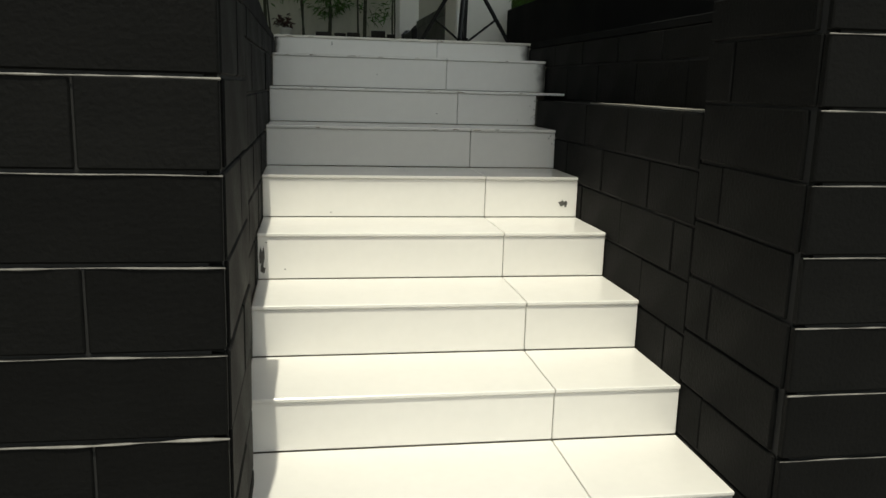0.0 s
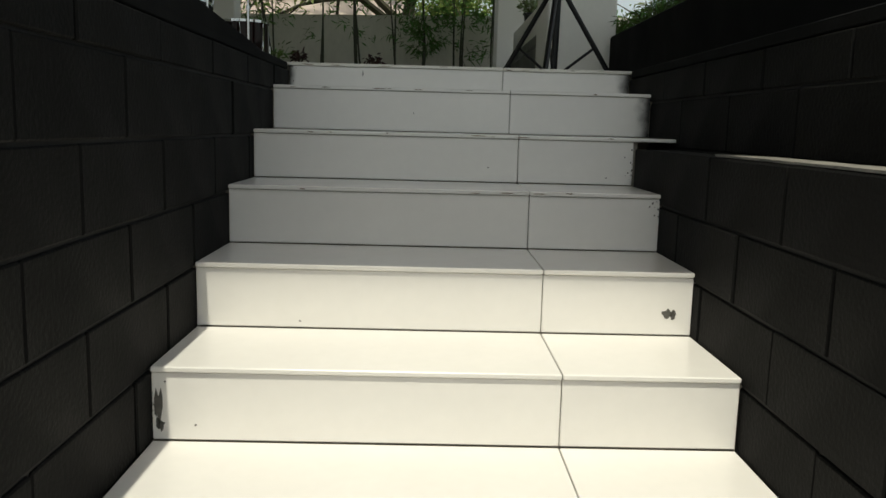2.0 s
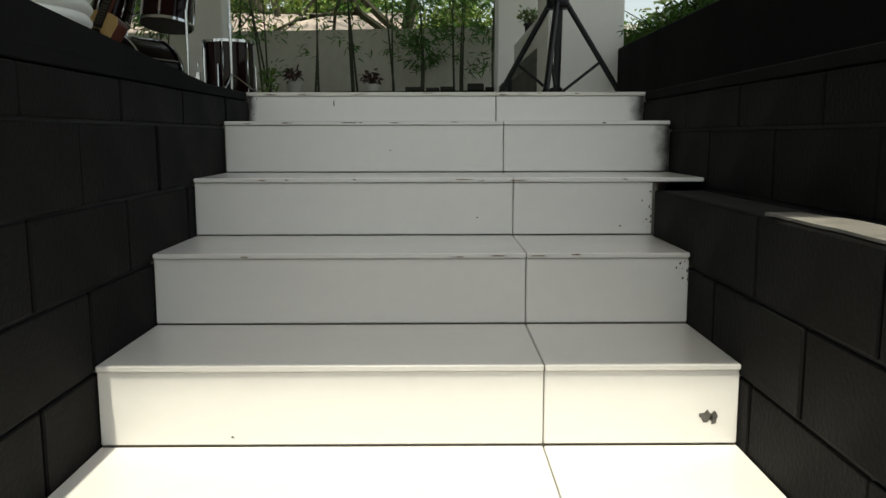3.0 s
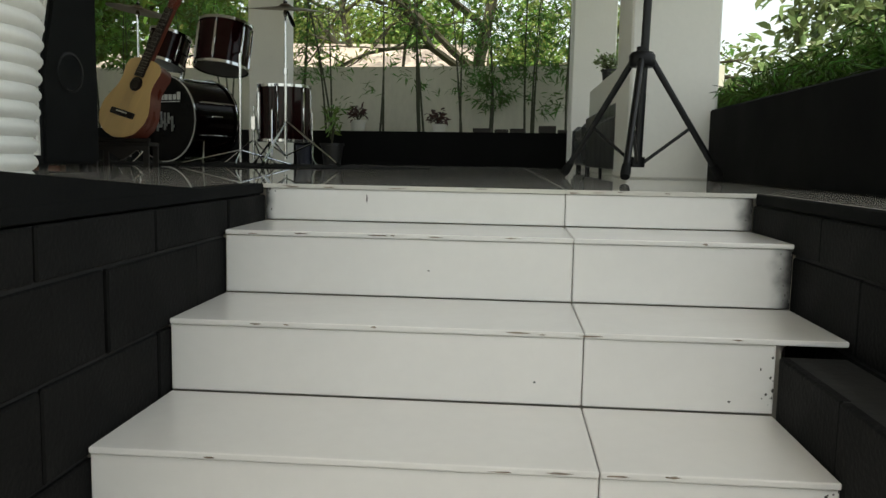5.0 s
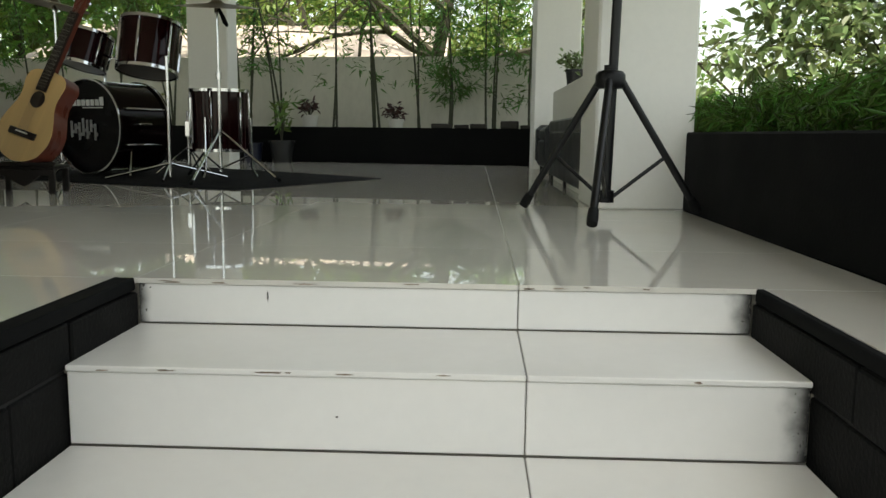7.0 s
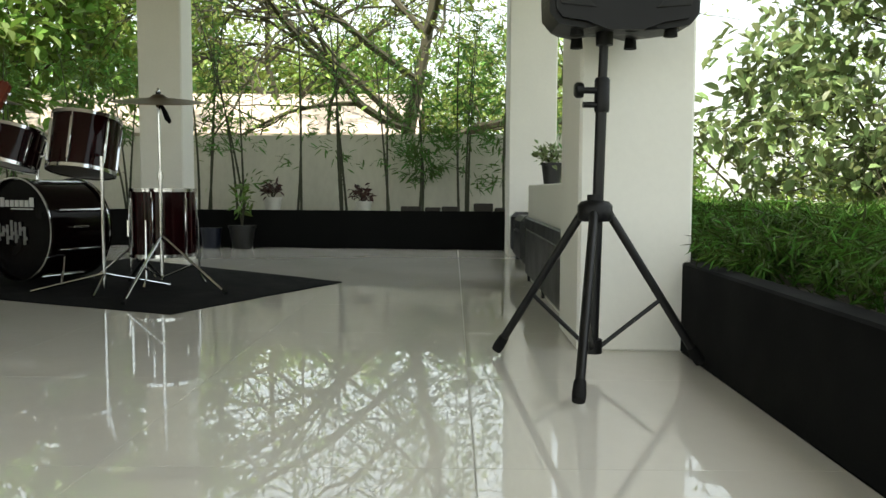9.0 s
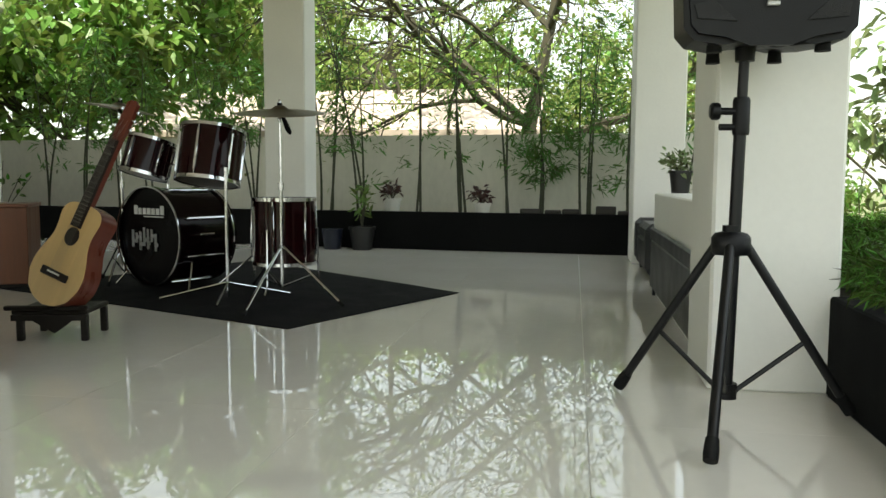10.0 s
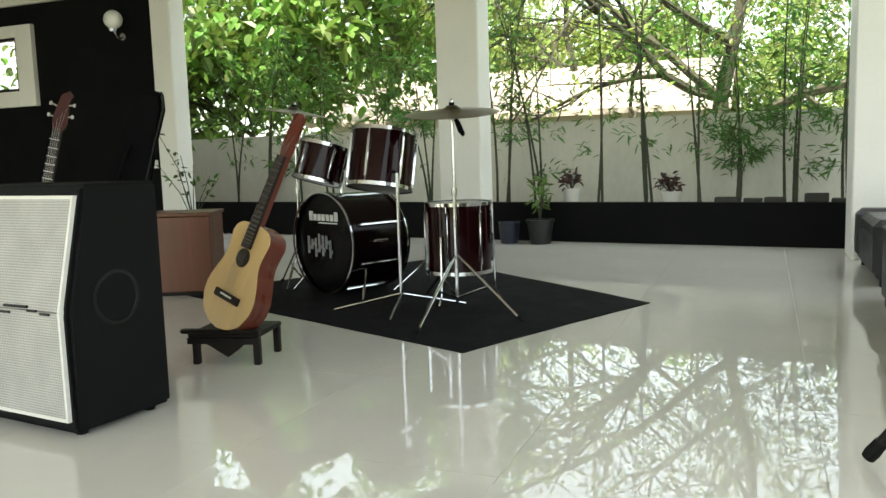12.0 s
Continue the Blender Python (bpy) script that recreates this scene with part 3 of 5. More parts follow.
potted("potted_plant", -2.32, skew(-2.32, 7.05), 0.0, 0.14, 0.25, BLACK_POT, LEAF_BROAD, 0.13, 56, 0.15, 0.46, "green leafy plant in a dark pot on the terrace floor", 9, leaf_w=0.3)
potted("potted_plant", 0.64, 4.46, 0.684, 0.075, 0.15, BLACK_POT, LEAF_PALE, 0.05, 120, 0.12, 0.12, "small green plant in a black pot on the parapet", 10)
potted("potted_plant", -5.72, 6.2, 0.0, 0.16, 0.34, BLACK_POT, LEAF_DARK, 0.075, 35, 0.45, 0.95, "thin twiggy shrub in a black pot beside the white column", 11)
bm = bmesh.new()
lathe(bm, [(0, 0), (0.09, 0), (0.11, 0.2), (0.118, 0.22), (0.104, 0.22), (0.096, 0.17), (0, 0.17)], 20)
ob = part("bucket", bm, BLUE_PLASTIC, None, smooth=True)
ob.matrix_world = pose(-2.66, skew(-2.66, 7.02), 0)
tagged(ob, "dark blue plastic bucket on the floor beside the planter", "bucket")
for bx, w, hgt in ((-0.5, 0.22, 0.05), (-0.27, 0.16, 0.04), (-0.08, 0.18, 0.05), (0.27, 0.2, 0.085), (0.47, 0.16, 0.04)):
    bm = bmesh.new()
    box(bm, -w / 2, w / 2, -0.05, 0.05, 0, hgt, 0.008)
    ob = part("loose_brick", bm, TRAY)
    ob.matrix_world = pose(bx, skew(bx, 7.33), 0.41, 0, 0, -7)
    tagged(ob, "weathered dark brick lying on the planter wall", "brick", "bricks on the planter wall")

# fern hedge in the side planter
rng = np.random.default_rng(5)
cs, ns, ds, Ls = [], [], [], []
for _ in range(1300):
    bx, by = rng.uniform(PX0 + 0.14, PX1 - 0.05), rng.uniform(-2.35, 4.6)
    a = rng.uniform(0, 6.28)
    out = np.array((math.cos(a), math.sin(a), 0.0))
    hgt, reach = rng.uniform(0.12, 0.32), rng.uniform(0.1, 0.3)
    if bx < PX0 + 0.35:
        hgt *= 0.8
    for k in range(42):
        f = (k + 1) / 42
        p = np.array((bx, by, 0.31)) + out * reach * f * f + np.array((0, 0, hgt * (1.6 * f - 0.75 * f * f)))
        for _ in range(2):
            cs.append(p + rng.normal(size=3) * 0.01)
            ds.append(out * 0.7 + rng.normal(size=3) * 0.8 + np.array((0, 0, 0.4 - f)))
            ns.append(rng.normal(size=3) + np.array((0, 0, 0.8)))
            Ls.append(rng.uniform(0.03, 0.085))
Ls = np.array(Ls)
ob = new("fern_hedge", leaf_mesh("fern_hedge", cs, ns, ds, Ls, Ls * 0.13, LEAF_DARK, 0.1))
tagged(ob, "dense feathery green fern hedge filling the side planter", "hedge", kind="stuff")

# trees behind the wall and beside the terrace
G = GROUND_Z
tree("tree", (-7.9, 11.2, G), 6.2, (0.4, 0.2), LEAF_BROAD, 0.25, 4600, 0.36, "broad-leaved green tree behind the garden wall", "tree", 21, 0.09, 2, limbs=8, fork=0.55, limb_len=0.4)
tree("tree", (-10.6, 12.8, G), 6.8, (0.3, 0.1), LEAF_BROAD, 0.22, 5000, 0.42, "broad-leaved green tree behind the garden wall", "tree", 22, 0.1, 2, limbs=7, fork=0.5, limb_len=0.4)
tree("tree", (-1.45, 12.8, G), 8.5, (1.3, 0.3), LEAF_YELLOW, 0.1, 6500, 0.3, "spreading acacia tree with bare limbs and feathery yellow-green leaves", "tree", 23, 0.16, 2, spread=0.55, limbs=8, fork=0.45, limb_len=0.55)
tree("tree", (-3.6, 16.5, G), 8.8, (-0.6, 0.2), LEAF_YELLOW, 0.1, 6500, 0.32, "spreading acacia tree with bare limbs and feathery yellow-green leaves", "tree", 24, 0.12, 2, spread=0.6, limbs=7, fork=0.5, limb_len=0.55)
for k, (tx, ty, th, mat, n) in enumerate(((-13.5, 27.0, 8.0, LEAF_BROAD, 6500), (-10.0, 29.0, 8.4, LEAF_YELLOW, 6500), (-6.6, 30.5, 8.0, LEAF_BROAD, 7000), (-3.4, 31.0, 8.2, LEAF_YELLOW, 7000),
                                          (-0.2, 30.0, 7.6, LEAF_BROAD, 6500), (3.2, 30.5, 6.4, LEAF_YELLOW, 6000), (6.6, 27.0, 5.4, LEAF_BROAD, 5000), (-5.4, 22.0, 6.2, LEAF_YELLOW, 6000), (0.4, 19.0, 5.4, LEAF_YELLOW, 5500), (-2.4, 21.5, 5.8, LEAF_BROAD, 5500))):
    tree("tree", (tx, ty, G), th, (0.2, 0.1), mat, 0.24 if ty > 20 else 0.15, n, 0.5, "rounded green tree far behind the garden wall", "tree", 50 + k, 0.1, 2, limbs=9, fork=0.12, limb_len=0.36)
tree("tree", (6.0, 8.6, G), 5.2, (0.2, 0.0), LEAF_PALE, 0.2, 8500, 0.3, "tree with large pale silvery-green leaves beside the terrace", "tree", 27, 0.09, 2, limbs=9, fork=0.25)
tree("tree", (5.3, 6.2, G), 3.7, (0.1, 0.1), LEAF_PALE, 0.17, 5500, 0.28, "young tree with pale silvery-green leaves beside the terrace", "tree", 28, 0.05, 2, limbs=8, fork=0.2)
tree("tree", (7.4, 13.0, G), 5.2, (0.2, 0.0), LEAF_YELLOW, 0.13, 5000, 0.42, "yellow-green tree beyond the side planter", "tree", 29, 0.12, 2, limbs=8, fork=0.3)

# house behind the garden wall
house = thing("house", pose(-5.0, 14.9, G) @ Matrix.Scale(0.93, 4), "low cream house with a pale tiled roof beyond the garden wall", "house")
boxes("wall", HOUSE_PLASTER, house, (-4.2, 4.2, 0, 4, 0, 3.35))
bm = bmesh.new()
prism(bm, [(-0.6, 3.25), (2.0, 4.35), (4.6, 3.25), (4.6, 3.37), (2.0, 4.47), (-0.6, 3.37)], -4.6, 4.6, Matrix.Rotation(radians(-90), 4, "Z") @ Matrix.Scale(-1, 4, (1, 0, 0)))
part("roof", bm, ROOF_TILE, house)
for wxx in (-2.4, -0.2, 2.2):
    w = boxes("window", COLUMN_PAINT, house, (wxx - 0.55, wxx + 0.55, -0.04, -0.002, 1.6, 2.7))
    boxes("pane", BLACK_PLASTIC, w, (wxx - 0.47, wxx + 0.47, -0.06, -0.045, 1.68, 2.62))

# ---------------------------------------------------------------- furniture at the side
def far_armchair():
    t = thing("armchair", pose(0.48, 5.1, 0), "dark grey leather armchair with rounded arms beside the white column", "armchair")
    boxes("base", LEATHER, t, (0.02, 0.84, 0.04, 1.16, 0.05, 0.3), bevel=0.02)
    for y0 in (0.0, 1.0):
        boxes("arm", LEATHER, t, (0.0, 0.82, y0, y0 + 0.2, 0.06, 0.44), bevel=0.045)
    boxes("seat", LEATHER, t, (0.02, 0.66, 0.2, 1.0, 0.28, 0.42), bevel=0.04)
    boxes("backrest", LEATHER, t, (0.6, 0.85, 0.18, 1.02, 0.28, 0.72), bevel=0.06)
    for fx in (0.05, 0.75):
        for fy in (0.06, 1.1):
            boxes("foot", BLACK_METAL, t, (fx, fx + 0.05, fy, fy + 0.05, 0, 0.055))


far_armchair()
t = thing("padded_bench", pose(0.47, 2.53, 0), "dark grey leather padded bench along the white parapet", "bench")
boxes("base", LEATHER, t, (0.005, 0.026, 0.0, 2.1, 0.04, 0.36), bevel=0.006)
boxes("seat", LEATHER, t, (0.0, 0.026, 0.0, 2.12, 0.362, 0.45), bevel=0.011)
for fy in (0.1, 1.0, 1.9):
    boxes("foot", BLACK_METAL, t, (0.006, 0.024, fy, fy + 0.05, 0, 0.042))

# ribbed pot on the left of the stairs
prof = [(0, 0.0), (0.225, 0.0)]
for k in range(17):
    z = 0.008 + k * 0.0325
    for s in range(5):
        f = s / 5
        prof.append((0.236 + 0.004 * k * 0.6 + 0.013 * math.sin(math.pi * f) ** 0.8, z + 0.0325 * f))
prof += [(0.295, 0.562), (0.295, 0.58), (0.27, 0.58), (0.26, 0.5), (0, 0.5)]
ob = thing("ribbed_pot", pose(-1.308, -0.95, 0.002), "large white ribbed plastic plant pot on the terrace edge", "plant pot")
turned("pot", RIBBED, ob, prof, 48)
turned("soil", SOIL, ob, [(0, 0.515), (0.255, 0.512), (0.255, 0.503), (0, 0.503)], 24)

# speaker on its tripod
HUB = Vector((0.452, 1.635, 0.0))
FEET = [Vector((0.323, 1.115, 0.018)), Vector((0.124, 1.875, 0.018)), Vector((0.845, 1.665, 0.018))]
t = thing("speaker_stand", Matrix.Translation(HUB), "black metal tripod loudspeaker stand with rubber feet", "speaker stand")
tubes("lower_tube", BLACK_METAL, t, [(0, 0, 0.07), (0.018, 0, 1.02)], 0.02, 16)
tubes("upper_tube", BLACK_METAL, t, [(0.018, 0, 1.0), (0.024, 0, 1.24)], 0.0165, 16)
turned("hub", BLACK_PLASTIC, t, [(0, 0.535), (0.055, 0.535), (0.062, 0.545), (0.062, 0.59), (0.05, 0.605), (0.028, 0.61), (0.028, 0.63), (0, 0.63)], 24)
turned("collar", BLACK_PLASTIC, t, [(0.0, 0.06), (0.034, 0.06), (0.034, 0.11), (0.0, 0.11)], 20)
turned("clamp", BLACK_PLASTIC, t, [(0, 0.92), (0.025, 0.92), (0.027, 0.93), (0.027, 1.03), (0.023, 1.04), (0, 1.04)], 20, Matrix.Translation((0.018, 0, 0)))
b = bmesh.new()
tube(b, [(0.012, -0.004, 0.995), (-0.052, -0.015, 0.995)], 0.012, 10)
lathe(b, [(0, 0), (0.024, 0), (0.028, 0.008), (0.028, 0.024), (0.02, 0.032), (0, 0.032)], 10, Matrix.Translation((-0.05, -0.015, 0.995)) @ Matrix.Rotation(radians(-90), 4, "Y"))
tube(b, [(0.012, -0.004, 0.945), (-0.05, -0.014, 0.945)], 0.011, 10)
part("knob", b, BLACK_PLASTIC, t, smooth=True)
for f in FEET:
    d = f - HUB
    top = Vector((d.x, d.y, 0)).normalized() * 0.05 + Vector((0, 0, 0.565))
    end = Vector((d.x, d.y, 0.03))
    leg = tubes("leg", BLACK_METAL, t, [top, end], 0.0155, 12)
    q = (end - top).normalized()
    tubes("rubber_foot", RUBBER, leg, [end - q * 0.055, end - q * 0.01, end + q * 0.012], [0.019, 0.022, 0.02], 12)
    mid = top.lerp(end, 0.58)
    low = Vector((d.x, d.y, 0)).normalized() * 0.03 + Vector((0, 0, 0.085))
    tubes("brace", BLACK_METAL, t, [low, mid], 0.0085, 8)

# the loudspeaker itself
t = thing("loudspeaker", Matrix.Translation(HUB) @ pose(0.055, 0.0, 1.182, 0, 0, 3), "black moulded plastic loudspeaker on a tripod stand", "loudspeaker")
w0, w1, hh = 0.255, 0.2, 0.8
out = [(-w0 + 0.035, 0.014), (-0.13, 0.0), (-0.06, 0.014), (0.06, 0.014), (0.13, 0.0), (w0 - 0.035, 0.014), (w0 - 0.004, 0.05), (w0 + 0.01, 0.4), (w0 - 0.01, hh - 0.05),
       (w0 - 0.05, hh), (-w0 + 0.05, hh), (-w0 + 0.01, hh - 0.05), (-w0 - 0.01, 0.4), (-w0 + 0.004, 0.05)]
bm = bmesh.new()
prism(bm, out, -0.17, 0.02)
bm2 = [(x * 0.72, z * 0.94 + 0.03) for x, z in out]
a = [bm.verts.new((x, 0.02, z)) for x, z in out]
c = [bm.verts.new((x, 0.24, z)) for x, z in bm2]
for i in range(len(a)):
    j = (i + 1) % len(a)
    bm.faces.new((a[j], a[i], c[i], c[j]))
bm.faces.new(c[::-1])
bmesh.ops.bevel(bm, geom=[e for e in bm.edges if abs(e.verts[0].co.y + 0.17) < 1e-4 and abs(e.verts[1].co.y + 0.17) < 1e-4], offset=0.02, segments=2, affect="EDGES")
part("body", bm, BLACK_PLASTIC, t, smooth=True)
bm = bmesh.new()
prism(bm, [(-0.2, 0.16), (0.2, 0.16), (0.225, 0.24), (0.225, hh - 0.09), (0.19, hh - 0.05), (-0.19, hh - 0.05), (-0.225, hh - 0.09), (-0.225, 0.24)], -0.182, -0.168)
part("grille", bm, GRILLE_BLACK, t)
for s in (-1, 1):
    bm = bmesh.new()
    prism(bm, [(s * 0.10, 0.065), (s * 0.215, 0.075), (s * 0.225, 0.115), (s * 0.17, 0.13)][::s], -0.176, -0.165)
    part("port", bm, GRILLE_BLACK, t, "dark bass port")
bm = bmesh.new()
prism(bm, [(-0.017, 0.108), (0.017, 0.108), (0.017, 0.118), (-0.017, 0.118)], -0.187, -0.165)
prism(bm, [(-0.015, 0.121), (0.013, 0.121), (0.004, 0.131), (-0.012, 0.131)], -0.187, -0.165)
part("badge", bm, WHITE_PRINT, t, "small silver badge")
for fx, fy in ((-0.15, -0.1), (0.03, -0.13), (0.17, -0.1), (-0.1, 0.15), (0.1, 0.15)):
    bm = bmesh.new()
    lathe(bm, [(0, -0.016), (0.024, -0.016), (0.02, 0.03), (0, 0.03)], 14, Matrix.Translation((fx, fy, 0.0 if abs(fx) > 0.05 else 0.012)))
    part("rubber_foot", bm, RUBBER, t, smooth=True)
bm = bmesh.new()
lathe(bm, [(0, -0.06), (0.03, -0.06), (0.034, 0.05), (0, 0.05)], 16, Matrix.Translation((-0.032, 0.0, 0.03)))
part("pole_socket", bm, BLACK_PLASTIC, t, smooth=True)

# ---------------------------------------------------------------- rug and drums
bm = bmesh.new()
cr = [Vector(q) for q in ((-1.5, 2.83, 0), (-0.82, 4.3, 0), (-3.0, 6.05, 0), (-4.05, 3.95, 0))]
n = 26
grid = [[None] * (n + 1) for _ in range(n + 1)]
for i in range(n + 1):
    for j in range(n + 1):
        p = cr[0].lerp(cr[1], i / n).lerp(cr[3].lerp(cr[2], i / n), j / n)
        edge = min(i, j, n - i, n - j)
        z = 0.009 + 0.004 * noise.noise(p * 1.3) + (0.006 * math.exp(-((j / n - 0.22 - 0.1 * i / n) * 22) ** 2) if 0 < edge else -0.003)
        grid[i][j] = bm.verts.new((p.x + 0.01 * noise.noise(p * 3), p.y + 0.01 * noise.noise(p * 3 + Vector((5, 1, 0))), max(0.005, z)))
for i in range(n):
    for j in range(n):
        bm.faces.new((grid[i][j], grid[i + 1][j], grid[i + 1][j + 1], grid[i][j + 1]))
rim = [grid[i][0] for i in range(n + 1)] + [grid[n][j] for j in range(1, n + 1)] + [grid[i][n] for i in range(n - 1, -1, -1)] + [grid[0][j] for j in range(n - 1, 0, -1)]
low = [bm.verts.new((q.co.x, q.co.y, 0.0006)) for q in rim]
for i in range(len(rim)):
    j = (i + 1) % len(rim)
    bm.faces.new((rim[i], rim[j], low[j], low[i]))
ob = part("rug", bm, RUG, smooth=True)
tagged(ob, "black rug lying under the drum kit", "rug")


def drum(name, m, r, depth, label, heads=(DRUM_HEAD, DRUM_HEAD), lugs=6, legs=0, hoop=CHROME, hoop_h=0.022, shell=WINE, group="drum kit"):
    """A drum with its axis along local z, the batter head at z = depth."""
    t = thing(name, m, label, "drum", group)
    turned("shell", shell, t, [(r, 0.008), (r, depth - 0.008)], 48)
    for z, mat in ((0.012, heads[0]), (depth - 0.012, heads[1])):
        s = 1 if z > depth / 2 else -1
        turned("drumhead", mat, t, [(0, z), (r * 0.99, z), (r * 0.99, z - s * 0.006), (0, z - s * 0.006)], 48)
        z0 = z - s * 0.004
        turned("hoop", hoop, t, [(r + 0.003, z0 - hoop_h / 2), (r + 0.012, z0 - hoop_h / 2), (r + 0.012, z0 + hoop_h / 2), (r + 0.003, z0 + hoop_h / 2), (r + 0.003, z0 - hoop_h / 2)], 48)
    for k in range(lugs):
        a = 2 * math.pi * (k + 0.5) / lugs
        bm = bmesh.new()
        q = Matrix.Rotation(a, 4, "Z")
        box(bm, r - 0.004, r + 0.016, -0.009, 0.009, depth * 0.14, depth * 0.86, 0.004, q)
        tube(bm, [q @ Vector((r + 0.009, 0, 0.0)), q @ Vector((r + 0.009, 0, depth))], 0.003, 6)
        part("lug", bm, CHROME, t, smooth=True)
    return t


# bass drum
HEADN = Vector((-0.42, -0.907, 0)).normalized()
bd_c = Vector((-2.965, 4.12, 0.367))
z = -HEADN
x = Vector((0, 0, 1)).cross(z).normalized()
mb = Matrix((x, z.cross(x), z)).transposed().to_4x4()
mb.translation = bd_c
bd = drum("bass_drum", mb, 0.336, 0.47, "black lacquered bass drum with a black front head", (BLACK_HEAD, DRUM_HEAD), 8, hoop=BLACK_LACQUER, hoop_h=0.04, shell=BLACK_LACQUER)
for k, hz in enumerate((0.0, 0.47)):
    bm = bmesh.new()
    lathe(bm, [(0.342, hz - 0.024), (0.352, hz - 0.024), (0.352, hz - 0.016), (0.342, hz - 0.016), (0.342, hz - 0.024)], 48)
    part("hoop_edge", bm, CHROME, bd, "thin chrome hoop edge", smooth=True)
# lettering on the front head
bm = bmesh.new()
for k in range(7):
    x0 = 0.165 - k * 0.048
    tall = 0.062 if k in (0, 6) else 0.044
    box(bm, x0 - 0.034, x0, 0.152, 0.152 + tall, -0.003, 0.004)
    if k % 2 == 0:
        box(bm, x0 - 0.024, x0 - 0.01, 0.166, 0.152 + tall - 0.014, -0.004, -0.0031)
box(bm, -0.15, 0.06, 0.134, 0.142, -0.003, 0.004)
part("logo", bm, WHITE_PRINT, bd, "white printed maker's mark")
bm = bmesh.new()
for k, (h0, h1) in enumerate(((-0.08, 0.04), (-0.05, 0.02), (-0.1, 0.03), (-0.07, 0.06), (-0.09, 0.05), (-0.04, 0.05), (-0.1, 0.02))):
    x0 = 0.2 - k * 0.042
    box(bm, x0 - 0.02, x0, h0, h1, -0.003, 0.004)
    box(bm, x0 - 0.034, x0 - 0.022, h0 + 0.03, h0 + 0.055, -0.003, 0.004)
part("emblem", bm, WORN_PRINT, bd, "faded white printed emblem")
for s in (-1, 1):
    p0 = Vector((s * 0.29, -0.17, 0.12))
    bm = bmesh.new()
    tube(bm, [p0, Vector((s * 0.4, -0.355, 0.0))], 0.008, 8)
    part("spur", bm, CHROME, bd, "chrome spur leg", smooth=True)
    bm = bmesh.new()
    box(bm, -0.03, 0.03, -0.008, 0.008, -0.06, 0.06, 0.004, Matrix.Translation((s * 0.34, 0.02, 0.2)))
    part("bracket", bm, CHROME, bd)
bm = bmesh.new()
tube(bm, [(0.0, 0.33, 0.16), (0.0, 0.5, 0.17)], 0.013, 10)
tube(bm, [(0.0, 0.49, 0.17), (0.1, 0.53, 0.12)], 0.008, 8)
tube(bm, [(0.0, 0.49, 0.17), (-0.3, 0.5, 0.02)], 0.008, 8)
part("tom_holder", bm, CHROME, bd, smooth=True)

# toms
drum("tom", pose(-2.94, 4.0, 0.78, -13, 11, 0), 0.155, 0.27, "wine-red small tom with chrome lugs above the bass drum", lugs=5)
drum("tom", pose(-2.42, 3.88, 0.735, -12, 3, 0), 0.2, 0.375, "wine-red large tom with chrome lugs on a stand", lugs=6)
ft = drum("floor_tom", pose(-1.985, 4.12, 0.19), 0.205, 0.46, "wine-red floor tom on three chrome legs", lugs=6)
for k in range(3):
    a = radians(-100 + 120 * k)
    bm = bmesh.new()
    tube(bm, [(0.22 * math.cos(a), 0.22 * math.sin(a), 0.25), (0.225 * math.cos(a), 0.225 * math.sin(a), -0.12), (0.26 * math.cos(a), 0.26 * math.sin(a), -0.178)], 0.007, 8)
    part("leg", bm, CHROME, ft, smooth=True)
# stand of the large tom
t = thing("tom_stand", pose(-2.2, 3.68, 0), "chrome stand with spread legs holding the large tom", "drum stand", "drum kit")
tubes("pole", CHROME, t, [(0, 0, 0.03), (0, 0, 0.84)], 0.0105, 12)
tubes("arm", CHROME, t, [(0, 0, 0.835), (-0.09, 0.12, 0.86)], 0.009, 8)
for e in ((-0.42, -0.08), (0.06, -0.3), (0.3, 0.3)):
    tubes("leg", CHROME, t, [(0, 0, 0.12), (e[0] * 0.5, e[1] * 0.5, 0.07), (e[0], e[1], 0.018)], 0.0075, 8)

